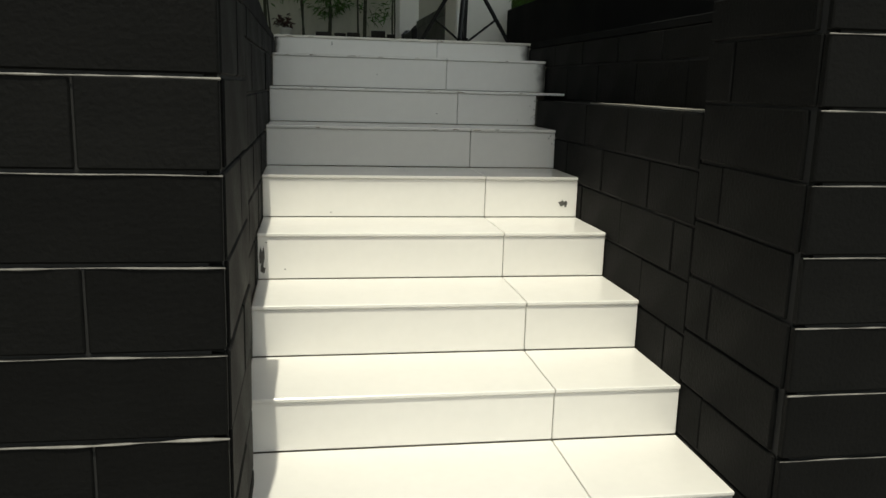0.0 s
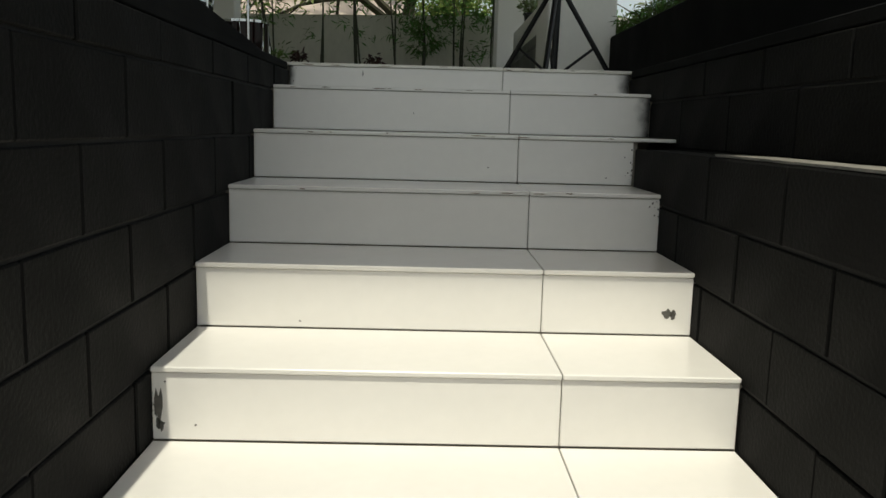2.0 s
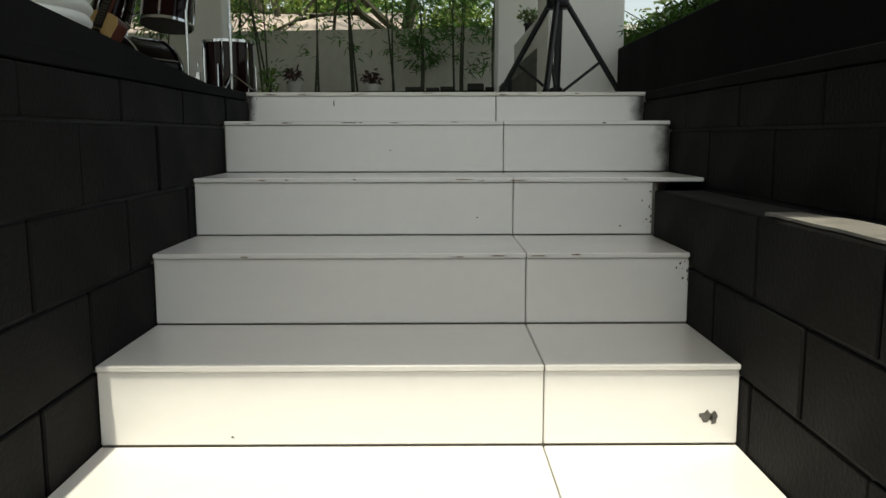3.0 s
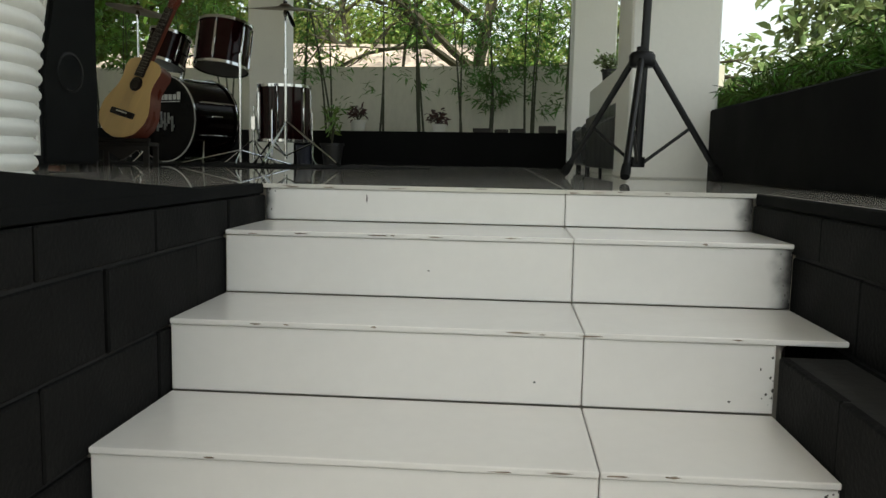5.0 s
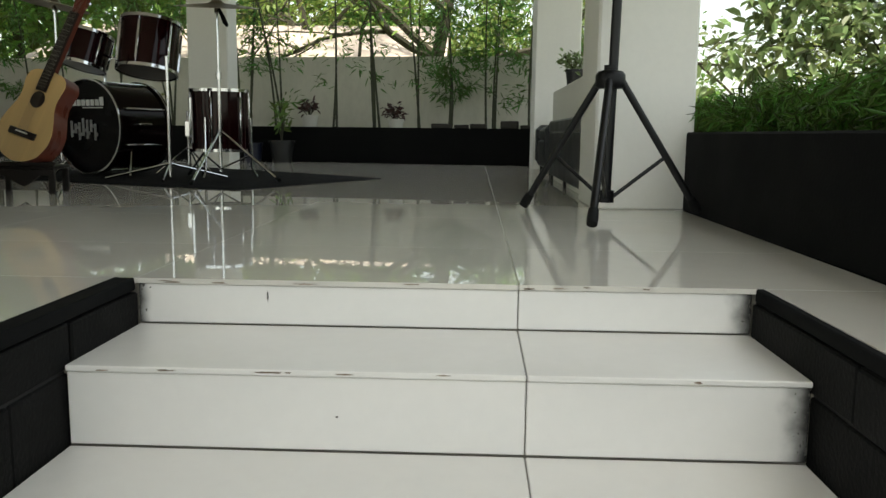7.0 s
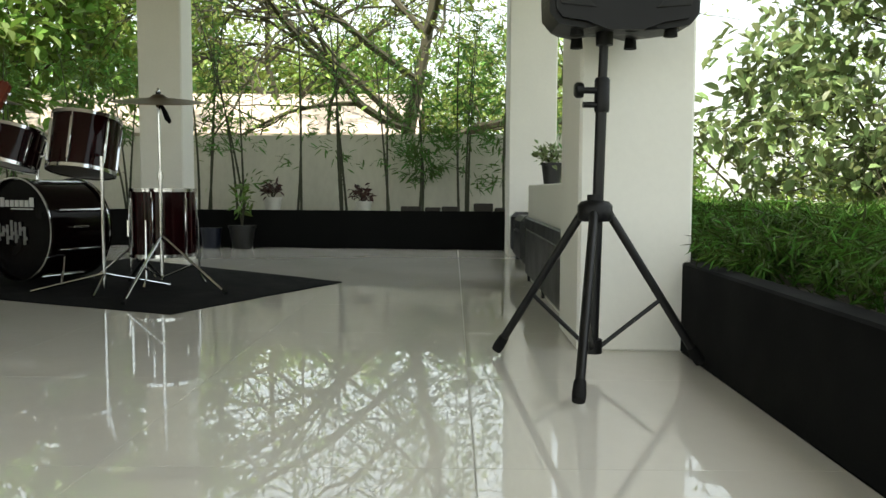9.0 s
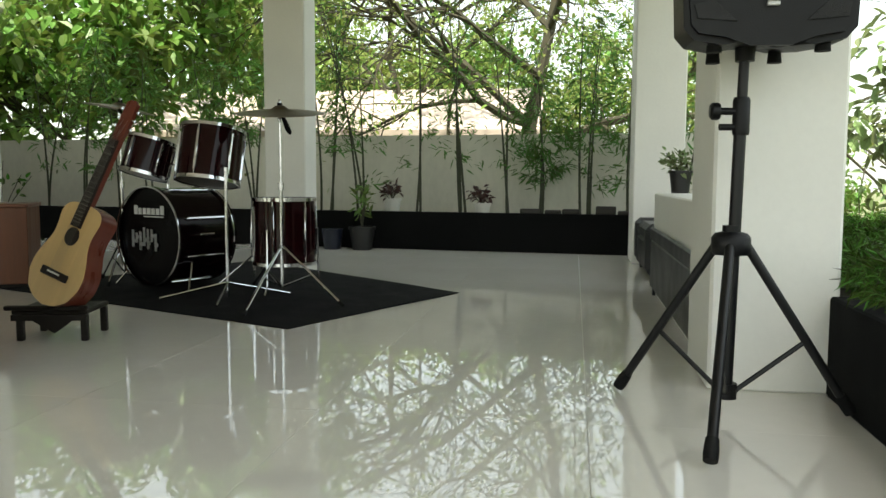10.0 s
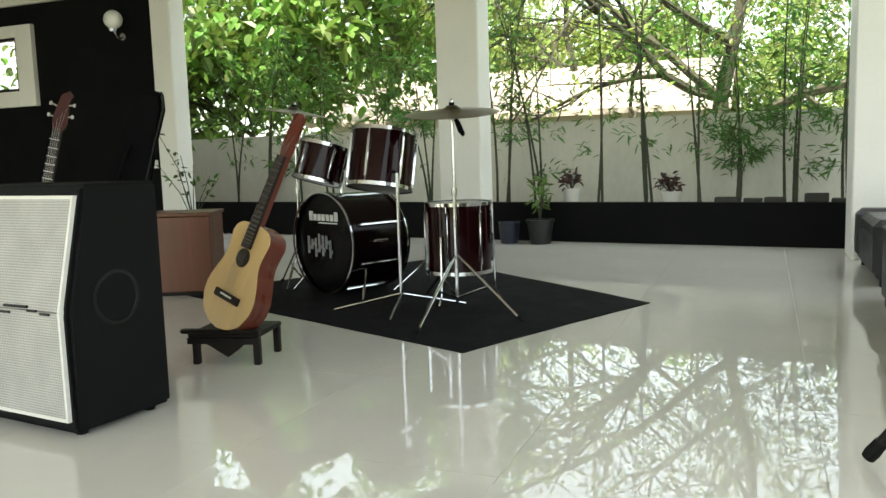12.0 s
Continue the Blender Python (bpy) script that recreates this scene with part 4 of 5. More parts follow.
# cymbals
def cymbal_stand(x, y, top, r, tilt, feet, label):
    t = thing("cymbal_stand", pose(x, y, 0), label, "cymbal stand", "drum kit")
    tubes("pole", CHROME, t, [(0, 0, 0.06), (0, 0, 0.72)], 0.0115, 12)
    tubes("upper_pole", CHROME, t, [(0, 0, 0.7), (0, 0, top - 0.02)], 0.0085, 12)
    turned("clamp", CHROME, t, [(0, 0.7), (0.018, 0.7), (0.018, 0.745), (0, 0.745)], 14)
    m = Matrix.Translation((0, 0, top)) @ pose(0, 0, 0, *tilt)
    turned("cymbal", BRASS, t, [(0.006, 0.030), (0.03, 0.027), (0.048, 0.012), (0.06, 0.006), (r * 0.6, -0.004), (r, -0.018), (r, -0.021), (r * 0.6, -0.007),
                                (0.058, 0.003), (0.046, 0.009), (0.029, 0.023), (0.006, 0.026), (0.006, 0.030)], 56, m)
    turned("felt", RUBBER, t, [(0, 0.03), (0.016, 0.03), (0.016, 0.046), (0, 0.046)], 14, m)
    turned("wing_nut", CHROME, t, [(0, 0.046), (0.011, 0.046), (0.008, 0.062), (0, 0.07)], 10, m)
    turned("tilter", CHROME, t, [(0, top - 0.07), (0.016, top - 0.065), (0.018, top - 0.035), (0.008, top - 0.015), (0, top - 0.015)], 12)
    for fx, fy in feet:
        d = Vector((fx, fy, 0))
        leg = tubes("leg", CHROME, t, [d.normalized() * 0.02 + Vector((0, 0, 0.34)), Vector((fx, fy, 0.022))], 0.0085, 8)
        e = Vector((fx, fy, 0.022))
        tubes("rubber_foot", RUBBER, leg, [e + (Vector((0, 0, 0.34)) - e).normalized() * 0.03, e - (Vector((0, 0, 0.34)) - e).normalized() * 0.004], 0.013, 8)
        tubes("brace", CHROME, t, [(0, 0, 0.085), d * 0.5 + Vector((0, 0, 0.18))], 0.006, 8)
    return t


cs1 = cymbal_stand(-1.885, 3.8, 1.2, 0.28, (9, 2, 0), ((0.03, -0.69), (0.475, -0.27), (-0.38, 0.42)), "bronze crash cymbal on a chrome tripod stand")
bm = bmesh.new()
prism(bm, [(0.0, 0.0), (0.03, -0.05), (0.055, -0.11), (0.045, -0.125), (0.02, -0.1), (-0.01, -0.01)], -0.012, 0.012, Matrix.Translation((0.03, -0.03, 1.17)))
part("strap", bm, FABRIC, cs1, "small dark strap")
cymbal_stand(-3.3, 4.35, 1.285, 0.25, (-2, 9, 0), ((0.05, -0.3), (0.3, 0.16), (-0.28, 0.16)), "bronze cymbal tilted on a thin chrome stand")

# foot pedal in front of the bass drum's far side, seen between the drums
t = thing("snare_stand", pose(-2.36, 4.5, 0), "chrome snare stand between the drums", "drum stand", "drum kit")
tubes("pole", CHROME, t, [(0, 0, 0.05), (0, 0, 0.5)], 0.01, 10)
for e in ((-0.2, -0.16), (0.22, -0.12), (0.0, 0.25)):
    tubes("leg", CHROME, t, [(0, 0, 0.22), (e[0], e[1], 0.02)], 0.007, 8)
boxes("clamp", CHROME, t, (-0.02, 0.02, -0.02, 0.02, 0.3, 0.42), bevel=0.004)

# ---------------------------------------------------------------- guitar and its stand
gb, gt = Vector((-2.53, 2.335, 0.18)), Vector((-2.185, 2.575, 1.12))
gz = (gt - gb).normalized()
gn = Vector((-0.34, -0.94, 0.0))
gn = (gn - gz * gn.dot(gz)).normalized()
gx = gz.cross(gn).normalized() * -1
mg = Matrix((gx, -gn, gz)).transposed().to_4x4()
if mg.to_3x3().determinant() < 0:
    gx = -gx
    mg = Matrix((gx, -gn, gz)).transposed().to_4x4()
mg.translation = gb
mg = mg @ Matrix.Scale(1.065, 4)


def guitar_outline(s=1.0, k=44):
    """Half widths of a classical guitar body over its length."""
    keys = ((0.0, 0.0), (0.012, 0.07), (0.05, 0.135), (0.12, 0.172), (0.18, 0.172), (0.24, 0.15), (0.29, 0.125), (0.33, 0.117), (0.37, 0.122), (0.42, 0.132), (0.455, 0.118), (0.475, 0.08), (0.482, 0.0))
    zs = 0.241 - 0.241 * np.cos(np.linspace(0, math.pi, k))
    w = np.interp(zs, [q[0] for q in keys], [q[1] for q in keys])
    w[1:-1] = np.convolve(w, [0.25, 0.5, 0.25], "same")[1:-1]
    right = [(float(a) * s, float(z)) for a, z in zip(w, zs)]
    return right + [(-a, z) for a, z in right[-2:0:-1]]


g = thing("acoustic_guitar", mg, "classical acoustic guitar with a golden spruce top on a low stand", "guitar")
go = guitar_outline()
bm = bmesh.new()
prism(bm, go, 0.004, 0.095)
part("body", bm, MAHOGANY, g, "red mahogany sides and back", smooth=True)
bm = bmesh.new()
prism(bm, guitar_outline(0.99), 0.0, 0.0045)
part("soundboard", bm, SPRUCE, g, "golden spruce top")
bm = bmesh.new()
lathe(bm, [(0, 0), (0.043, 0), (0.043, 0.003), (0, 0.003)], 28, Matrix.Translation((0, 0.0006, 0.325)) @ Matrix.Rotation(radians(90), 4, "X"))
part("sound_hole", bm, ROSEWOOD, g, "dark round sound hole")
bm = bmesh.new()
box(bm, -0.088, 0.088, -0.012, 0.001, 0.125, 0.16, 0.004)
part("bridge", bm, ROSEWOOD, g)
bm = bmesh.new()
box(bm, -0.04, 0.04, -0.016, -0.01, 0.143, 0.15, 0.001)
part("saddle", bm, PIPING, g)
bm = bmesh.new()
prism(bm, [(-0.031, 0.37), (0.031, 0.37), (0.026, 0.80), (-0.026, 0.80)], -0.012, -0.0005)
part("fingerboard", bm, ROSEWOOD, g)
for k in range(19):
    zf = 0.80 - 0.65 * (1 - 2 ** (-(k + 1) / 12))
    if zf > 0.385:
        bm = bmesh.new()
        box(bm, -0.027, 0.027, -0.0138, -0.011, zf - 0.0009, zf + 0.0009)
        part("fret", bm, STEEL, g)
bm = bmesh.new()
prism(bm, [(-0.029, 0.46), (0.029, 0.46), (0.025, 0.81), (-0.025, 0.81)], 0.0, 0.024)
part("neck", bm, MAHOGANY, g)
bm = bmesh.new()
prism(bm, [(-0.027, 0.80), (0.027, 0.80), (0.036, 0.84), (0.034, 0.985), (0.012, 1.0), (0.0, 0.992), (-0.012, 1.0), (-0.034, 0.985), (-0.036, 0.84)], 0.002, 0.02)
part("headstock", bm, MAHOGANY, g, "red-brown headstock")
for s in (-1, 1):
    for k in range(3):
        bm = bmesh.new()
        tube(bm, [(s * 0.03, 0.01, 0.865 + 0.042 * k), (s * 0.054, 0.01, 0.865 + 0.042 * k)], 0.0035, 6)
        box(bm, s * 0.054 - 0.006, s * 0.054 + 0.006, 0.004, 0.016, 0.857 + 0.042 * k, 0.873 + 0.042 * k, 0.003)
        part("tuning_peg", bm, CHROME, g, "chrome tuning peg")
for k in range(6):
    x0 = -0.0275 + 0.011 * k
    bm = bmesh.new()
    tube(bm, [(x0, -0.0155, 0.15), (x0 * 0.75, -0.0155, 0.8), (x0 * 0.9, -0.002, 0.86 + 0.02 * (k % 3))], 0.0005, 4)
    part("string", bm, STEEL, g)

t = thing("guitar_stand", pose(-2.5, 2.47, 0, 0, 0, 12), "low dark wooden stool carrying the guitar", "guitar stand")
boxes("top", DARK_WOOD, t, (-0.2, 0.15, -0.13, 0.17, 0.128, 0.15), bevel=0.006)
bm = bmesh.new()
prism(bm, [(-0.2, 0.128), (0.15, 0.128), (0.15, 0.1), (0.08, 0.1), (0.05, 0.075), (0.0, 0.04), (-0.06, 0.075), (-0.1, 0.1), (-0.2, 0.1)], -0.135, -0.115)
part("apron", bm, DARK_WOOD, t)
boxes("lip", DARK_WOOD, t, (-0.23, 0.16, -0.145, -0.11, 0.15, 0.172), bevel=0.006)
for fx in (-0.185, 0.115):
    for fy in (-0.12, 0.13):
        boxes("leg", DARK_WOOD, t, (fx, fx + 0.032, fy, fy + 0.032, 0, 0.128), bevel=0.004)

# ---------------------------------------------------------------- amplifier cabinet, wooden box, bass guitar, gig bag
AMP_C, AMP_A = Vector((-2.36, 1.338, 0)), -7.5
t = thing("speaker_cabinet", Matrix.Translation(AMP_C) @ pose(0, 0, 0, 0, 0, AMP_A), "large black vinyl bass speaker cabinet with a silver grille cloth", "speaker cabinet")
AW, AD, AH, LEAN = 0.78, 0.42, 0.858, 0.1
bm = bmesh.new()
prism(bm, [(0.02, 0.022), (AD, 0.022), (AD, AH + 0.02), (LEAN, AH + 0.02), (0.0, AH * 0.52), (0.0, 0.022)][::-1], -AW, 0.0, Matrix.Rotation(radians(90), 4, "Z") @ Matrix.Scale(-1, 4, (0, 1, 0)))
hi = max(q.co.x for q in bm.verts)
bmesh.ops.translate(bm, vec=(-hi, 0, 0), verts=bm.verts)
bmesh.ops.bevel(bm, geom=bm.edges[:], offset=0.014, segments=2, affect="EDGES")
part("cabinet", bm, TOLEX, t, smooth=True)
def cab_panel(z0, z1, y0, y1, x0, x1, mat, name, label, thick=0.012):
    bm = bmesh.new()
    c = [(x0, y0, z0), (x1, y0, z0), (x1, y1, z1), (x0, y1, z1)]
    f = [bm.verts.new((a, b - thick, h)) for a, b, h in c]
    k = [bm.verts.new((a, b + 0.004, h)) for a, b, h in c]
    bm.faces.new(f), bm.faces.new(k[::-1])
    for i in range(4):
        bm.faces.new((f[(i + 1) % 4], f[i], k[i], k[(i + 1) % 4]))
    part(name, bm, mat, t, label)


Z0, ZM, Z1 = 0.075, AH * 0.52, AH - 0.03
cab_panel(Z0, ZM - 0.002, 0.0, 0.0, -AW + 0.035, -0.035, GRILLE_CLOTH, "grille_cloth", "woven silver grille cloth")
cab_panel(ZM + 0.002, Z1, 0.0015, LEAN - 0.012, -AW + 0.035, -0.035, GRILLE_CLOTH, "grille_cloth", "woven silver grille cloth")
for z0, z1, y0, y1, x0, x1 in ((Z0 - 0.012, Z0, 0, 0, -AW + 0.025, -0.025), (Z1, Z1 + 0.012, LEAN - 0.012, LEAN - 0.008, -AW + 0.025, -0.025)):
    cab_panel(z0, z1, y0, y1, x0, x1, PIPING, "piping", "white piping", 0.016)
for x0 in (-0.035, -AW + 0.025):
    cab_panel(Z0, ZM, 0, 0, x0, x0 + 0.01, PIPING, "piping", "white piping", 0.016)
    cab_panel(ZM, Z1, 0.0, LEAN - 0.012, x0, x0 + 0.01, PIPING, "piping", "white piping", 0.016)
bm = bmesh.new()
for k, (a0, a1, zz) in enumerate(((-0.33, -0.2, 0.012), (-0.2, -0.15, 0.0), (-0.13, -0.08, -0.008), (-0.36, -0.3, -0.012))):
    box(bm, a0, a1, -0.018, -0.008, ZM + zz - 0.004, ZM + zz + 0.004)
part("badge", bm, BLACK_PLASTIC, t, "dark worn nameplate")
bm = bmesh.new()
lathe(bm, [(0.095, 0.0), (0.1, 0.004), (0.088, 0.006), (0.08, -0.004), (0, -0.004)], 28, Matrix.Translation((-0.002, 0.2, 0.47)) @ Matrix.Rotation(radians(90), 4, "Y"))
part("side_handle", bm, BLACK_PLASTIC, t, "round recessed side handle", smooth=True)
for fx in (-0.06, -AW + 0.06):
    for fy in (0.06, AD - 0.06):
        turned("rubber_foot", RUBBER, t, [(0, 0), (0.02, 0), (0.024, 0.024), (0, 0.024)], 12, Matrix.Translation((fx, fy, 0)))

t = thing("wooden_cabinet", pose(-3.81, 3.99, 0, 0, 0, 24), "brown wooden low cabinet standing behind the guitar", "cabinet")
boxes("body", BROWN_WOOD, t, (-0.62, 0.0, 0.0, 0.4, 0.03, 0.565), bevel=0.005)
boxes("top", BROWN_WOOD, t, (-0.635, 0.012, -0.012, 0.41, 0.567, 0.592), bevel=0.004)
boxes("plinth", DARK_WOOD, t, (-0.6, -0.02, 0.02, 0.38, 0.0, 0.03))

# bass guitar on a stand behind the speaker cabinet
bb, bt = Vector((-3.58, 2.2, 0.22)), Vector((-3.375, 2.4, 1.365))
bz = (bt - bb).normalized()
bn = Vector((0.45, -0.89, 0.0))
bn = (bn - bz * bn.dot(bz)).normalized()
bx_ = (-bn).cross(bz).normalized()
mbass = Matrix((bx_, -bn, bz)).transposed().to_4x4()
mbass.translation = bb
mbass = mbass @ Matrix.Scale(0.96, 4)
g = thing("bass_guitar", mbass, "electric bass guitar with a red-brown headstock leaning upright", "bass guitar")
bm = bmesh.new()
prism(bm, [(-0.05, 0.0), (0.06, 0.0), (0.14, 0.05), (0.165, 0.14), (0.13, 0.24), (0.12, 0.3), (0.16, 0.4), (0.13, 0.44), (0.05, 0.36), (-0.05, 0.36), (-0.12, 0.47), (-0.15, 0.44), (-0.12, 0.3), (-0.13, 0.22), (-0.165, 0.12), (-0.13, 0.04)], 0.0, 0.042)
part("body", bm, MAHOGANY, g)
bm = bmesh.new()
prism(bm, [(-0.029, 0.33), (0.029, 0.33), (0.021, 0.97), (-0.021, 0.97)], -0.012, 0.016)
part("neck", bm, ROSEWOOD, g, "dark fingerboard")
for k in range(20):
    zf = 0.965 - 0.86 * (1 - 2 ** (-(k + 1) / 12))
    if zf > 0.36:
        bm = bmesh.new()
        box(bm, -0.026, 0.026, -0.0155, -0.0115, zf - 0.0022, zf + 0.0022)
        part("fret", bm, STEEL, g)
for k in range(4):
    bm = bmesh.new()
    x0 = -0.018 + 0.012 * k
    tube(bm, [(x0, -0.017, 0.14), (x0 * 0.8, -0.017, 0.97), (x0 * 1.6, -0.004, 1.0 + 0.03 * k)], 0.0007, 4)
    part("string", bm, STEEL, g)
bm = bmesh.new()
prism(bm, [(-0.023, 0.96), (0.023, 0.96), (0.04, 1.0), (0.03, 1.12), (0.045, 1.15), (0.024, 1.175), (-0.012, 1.15), (-0.035, 1.03), (-0.032, 1.0)], 0.0, 0.016)
part("headstock", bm, BASS_RED, g, "red-brown headstock")
for s, zz in ((-1, 1.03), (-1, 1.09), (1, 1.04), (1, 1.1)):
    bm = bmesh.new()
    tube(bm, [(s * 0.026, 0.006, zz), (s * 0.055, 0.006, zz + 0.008)], 0.004, 6)
    box(bm, s * 0.058 - 0.007, s * 0.058 + 0.007, 0.0, 0.01, zz - 0.003, zz + 0.018, 0.003)
    part("tuning_peg", bm, STEEL, g, "dull steel tuning peg")
t = thing("bass_stand", pose(-3.52, 2.27, 0, 0, 0, 27), "black metal stand holding the bass guitar", "instrument stand")
tubes("pole", BLACK_METAL, t, [(0, 0.12, 0.02), (0.02, 0.06, 0.72)], 0.011, 10)
for e in ((-0.2, -0.12), (0.2, -0.12), (0.0, 0.25)):
    tubes("leg", BLACK_METAL, t, [(0.0, 0.1, 0.2), (e[0], e[1], 0.012)], 0.009, 8)
tubes("cradle", BLACK_METAL, t, [(-0.14, -0.1, 0.19), (-0.1, 0.02, 0.17), (0.1, 0.02, 0.17), (0.14, -0.1, 0.19)], 0.01, 8)

bag_m = pose(-3.7, 2.74, 0.05, -8, 17, 30) @ Matrix.Diagonal((0.8, 1.0, 1.06, 1.0))
bm = bmesh.new()
pr = [(-0.2, 0.0), (0.2, 0.0), (0.24, 0.08), (0.235, 0.35), (0.2, 0.55), (0.12, 0.72), (0.1, 1.22), (0.06, 1.3), (-0.06, 1.3), (-0.1, 1.22), (-0.12, 0.72), (-0.2, 0.55), (-0.235, 0.35), (-0.24, 0.08)]
prism(bm, pr, -0.06, 0.06)
bmesh.ops.bevel(bm, geom=[e for e in bm.edges if abs(e.verts[0].co.y - e.verts[1].co.y) < 1e-5], offset=0.03, segments=3, affect="EDGES")
t = thing("gig_bag", bag_m, "black padded nylon gig bag leaning behind the cabinet", "gig bag")
part("bag", bm, FABRIC, t, smooth=True)
boxes("pocket", FABRIC, t, (-0.15, 0.15, -0.085, -0.055, 0.1, 0.42), bevel=0.015)
tubes("strap", FABRIC, t, [(-0.04, -0.062, 0.98), (-0.05, -0.1, 0.9), (-0.05, -0.1, 0.8), (-0.04, -0.062, 0.72)], 0.012, 8)
bm = bmesh.new()
tube(bm, [(x_, -0.058, z_) for x_, z_ in pr[3:8]], 0.005, 6)
part("zip", bm, BLACK_METAL, t, "dark zip", smooth=True)
t = thing("bag_rack", pose(-3.85, 3.0, 0, 0, 0, 30), "black metal rack that the gig bag leans on", "instrument stand")
for fx in (-0.15, 0.15):
    tubes("post", BLACK_METAL, t, [(fx, 0.1, 0.0), (fx, 0.02, 0.75)], 0.012, 8)
tubes("bar", BLACK_METAL, t, [(-0.15, 0.02, 0.75), (0.15, 0.02, 0.75)], 0.012, 8)

# wall lamp and socket on the black wall
t = thing("wall_lamp", pose(-6.8, 6.56, 2.5), "white opal globe lamp on a small chrome wall bracket", "wall lamp")
bm = bmesh.new()
lathe(bm, [(0.1 * math.sin(math.pi * k / 16), -0.1 * math.cos(math.pi * k / 16)) for k in range(17)], 28, Matrix.Translation((0, -0.14, 0.02)))
part("globe", bm, GLOBE_GLASS, t, smooth=True)
turned("holder", CHROME, t, [(0, -0.11), (0.045, -0.11), (0.055, -0.075), (0, -0.075)], 18, Matrix.Translation((0, -0.14, 0)))
tubes("bracket", CHROME, t, [(0, -0.002, -0.16), (0, -0.08, -0.17), (0, -0.14, -0.1)], 0.012, 8)
turned("backplate", CHROME, t, [(0, 0), (0.045, 0), (0.04, 0.014), (0, 0.014)], 18, Matrix.Translation((0, -0.001, -0.15)) @ Matrix.Rotation(radians(90), 4, "X"))
t = thing("wall_socket", pose(-6.49, 6.559, 0.94), "white plastic wall socket", "socket")
boxes("plate", SWITCH_PLASTIC, t, (-0.05, 0.05, -0.012, 0.0, -0.045, 0.045), bevel=0.003)
boxes("insert", SWITCH_PLASTIC, t, (-0.025, 0.025, -0.017, -0.011, -0.025, 0.025), bevel=0.002)

# ---------------------------------------------------------------- stairs, in tiles
stairs = tagged(new("stairs"), "flight of off-white tiled steps between black block walls", "stairs", kind="structure")
bm = bmesh.new()
for i in range(9):
    xr = X_RIGHT_UP if i < 2 else X_RIGHT
    yf = -i * DEEP
    box(bm, X_LEFT - 0.02, xr + 0.012, yf + 0.012, yf + DEEP + 0.4, GROUND_Z - 0.02, STEP_Z[i] - 0.012 - (0.004 if i == 0 else 0))
part("core", bm, GROUT, stairs, "grey grout between the tiles")
# riser tiles with black paint brushed over from the wall at one end
def brushed(name, end, reach):
    m = TILE_STAIR.copy()
    m.name = name
    n, l = m.node_tree.nodes, m.node_tree.links
    sep = n.new("ShaderNodeSeparateXYZ")
    l.new(n["Texture Coordinate"].outputs["Object"], sep.inputs[0])
    ragged = n.new("ShaderNodeTexNoise")
    ragged.inputs["Scale"].default_value, ragged.inputs["Detail"].default_value = 16, 6
    l.new(n["Texture Coordinate"].outputs["Object"], ragged.inputs["Vector"])
    add = n.new("ShaderNodeMath")
    add.operation = "MULTIPLY_ADD"
    l.new(ragged.outputs["Fac"], add.inputs[0])
    add.inputs[1].default_value = reach * 0.9 * (1 if end > 0 else -1)
    l.new(sep.outputs["X"], add.inputs[2])
    fac = n.new("ShaderNodeMapRange")
    l.new(add.outputs[0], fac.inputs[0])
    shift = reach * 0.45 * (1 if end > 0 else -1)
    fac.inputs[1].default_value, fac.inputs[2].default_value = end + shift - reach * (1 if end > 0 else -1), end + shift
    fac.inputs[3].default_value, fac.inputs[4].default_value = 0.0, 0.97
    fac.interpolation_type = "SMOOTHSTEP"
    mix = n.new("ShaderNodeMix")
    mix.data_type = "RGBA"
    l.new(fac.outputs[0], mix.inputs[0])
    l.new(n["Hue/Saturation/Value"].outputs[0], mix.inputs[6])
    mix.inputs[7].default_value = (0.008, 0.008, 0.008, 1)
    l.new(mix.outputs[2], n["Principled BSDF"].inputs["Base Color"])
    return m


BRUSHED_RIGHT = brushed("stair_tile_brushed_right", X_RIGHT_UP / 2, 0.06)
BRUSHED_LEFT = brushed("stair_tile_brushed_left", X_LEFT / 2, 0.035)
TILE_MESH = {}


def slab(name, mat, parent, x0, x1, y0, y1, z0, z1, bevel=0.0022):
    key = (name, mat.name, *(round(q, 4) for q in (x1 - x0, y1 - y0, z1 - z0)))
    if key not in TILE_MESH:
        bm = bmesh.new()
        box(bm, -(x1 - x0) / 2, (x1 - x0) / 2, -(y1 - y0) / 2, (y1 - y0) / 2, -(z1 - z0) / 2, (z1 - z0) / 2, bevel)
        TILE_MESH[key] = mesh_of(name, bm, mat)
    ob = new(name, TILE_MESH[key])
    ob.location = ((x0 + x1) / 2, (y0 + y1) / 2, (z0 + z1) / 2)
    ob.parent = parent
    return ob


J = 0.0012
for i in range(9):
    yf, zt, zb = -i * DEEP, STEP_Z[i], STEP_Z[i + 1]
    xr = X_RIGHT_UP - 0.002 if i < 2 else X_RIGHT - 0.002
    xt = X_RIGHT_UP - 0.002 if i < 3 else X_RIGHT - 0.002
    xl = X_LEFT + 0.003
    slab("riser_tile", BRUSHED_LEFT if i == 0 else TILE_STAIR, stairs, xl, -J, yf, yf + 0.012, zb + 0.002, zt - 0.0135)
    slab("riser_tile", BRUSHED_RIGHT if i < 2 else TILE_STAIR, stairs, J, xr, yf, yf + 0.012, zb + 0.002, zt - 0.0135)
    if i:
        slab("tread_tile", TILE_STAIR, stairs, xl, -J, yf - 0.007, yf + DEEP - 0.002, zt - 0.012, zt)
        slab("tread_tile", TILE_STAIR, stairs, J, xt, yf - 0.007, yf + DEEP - 0.002, zt - 0.012, zt)
# chips and cement smears on the tiles
rng = random.Random(3)
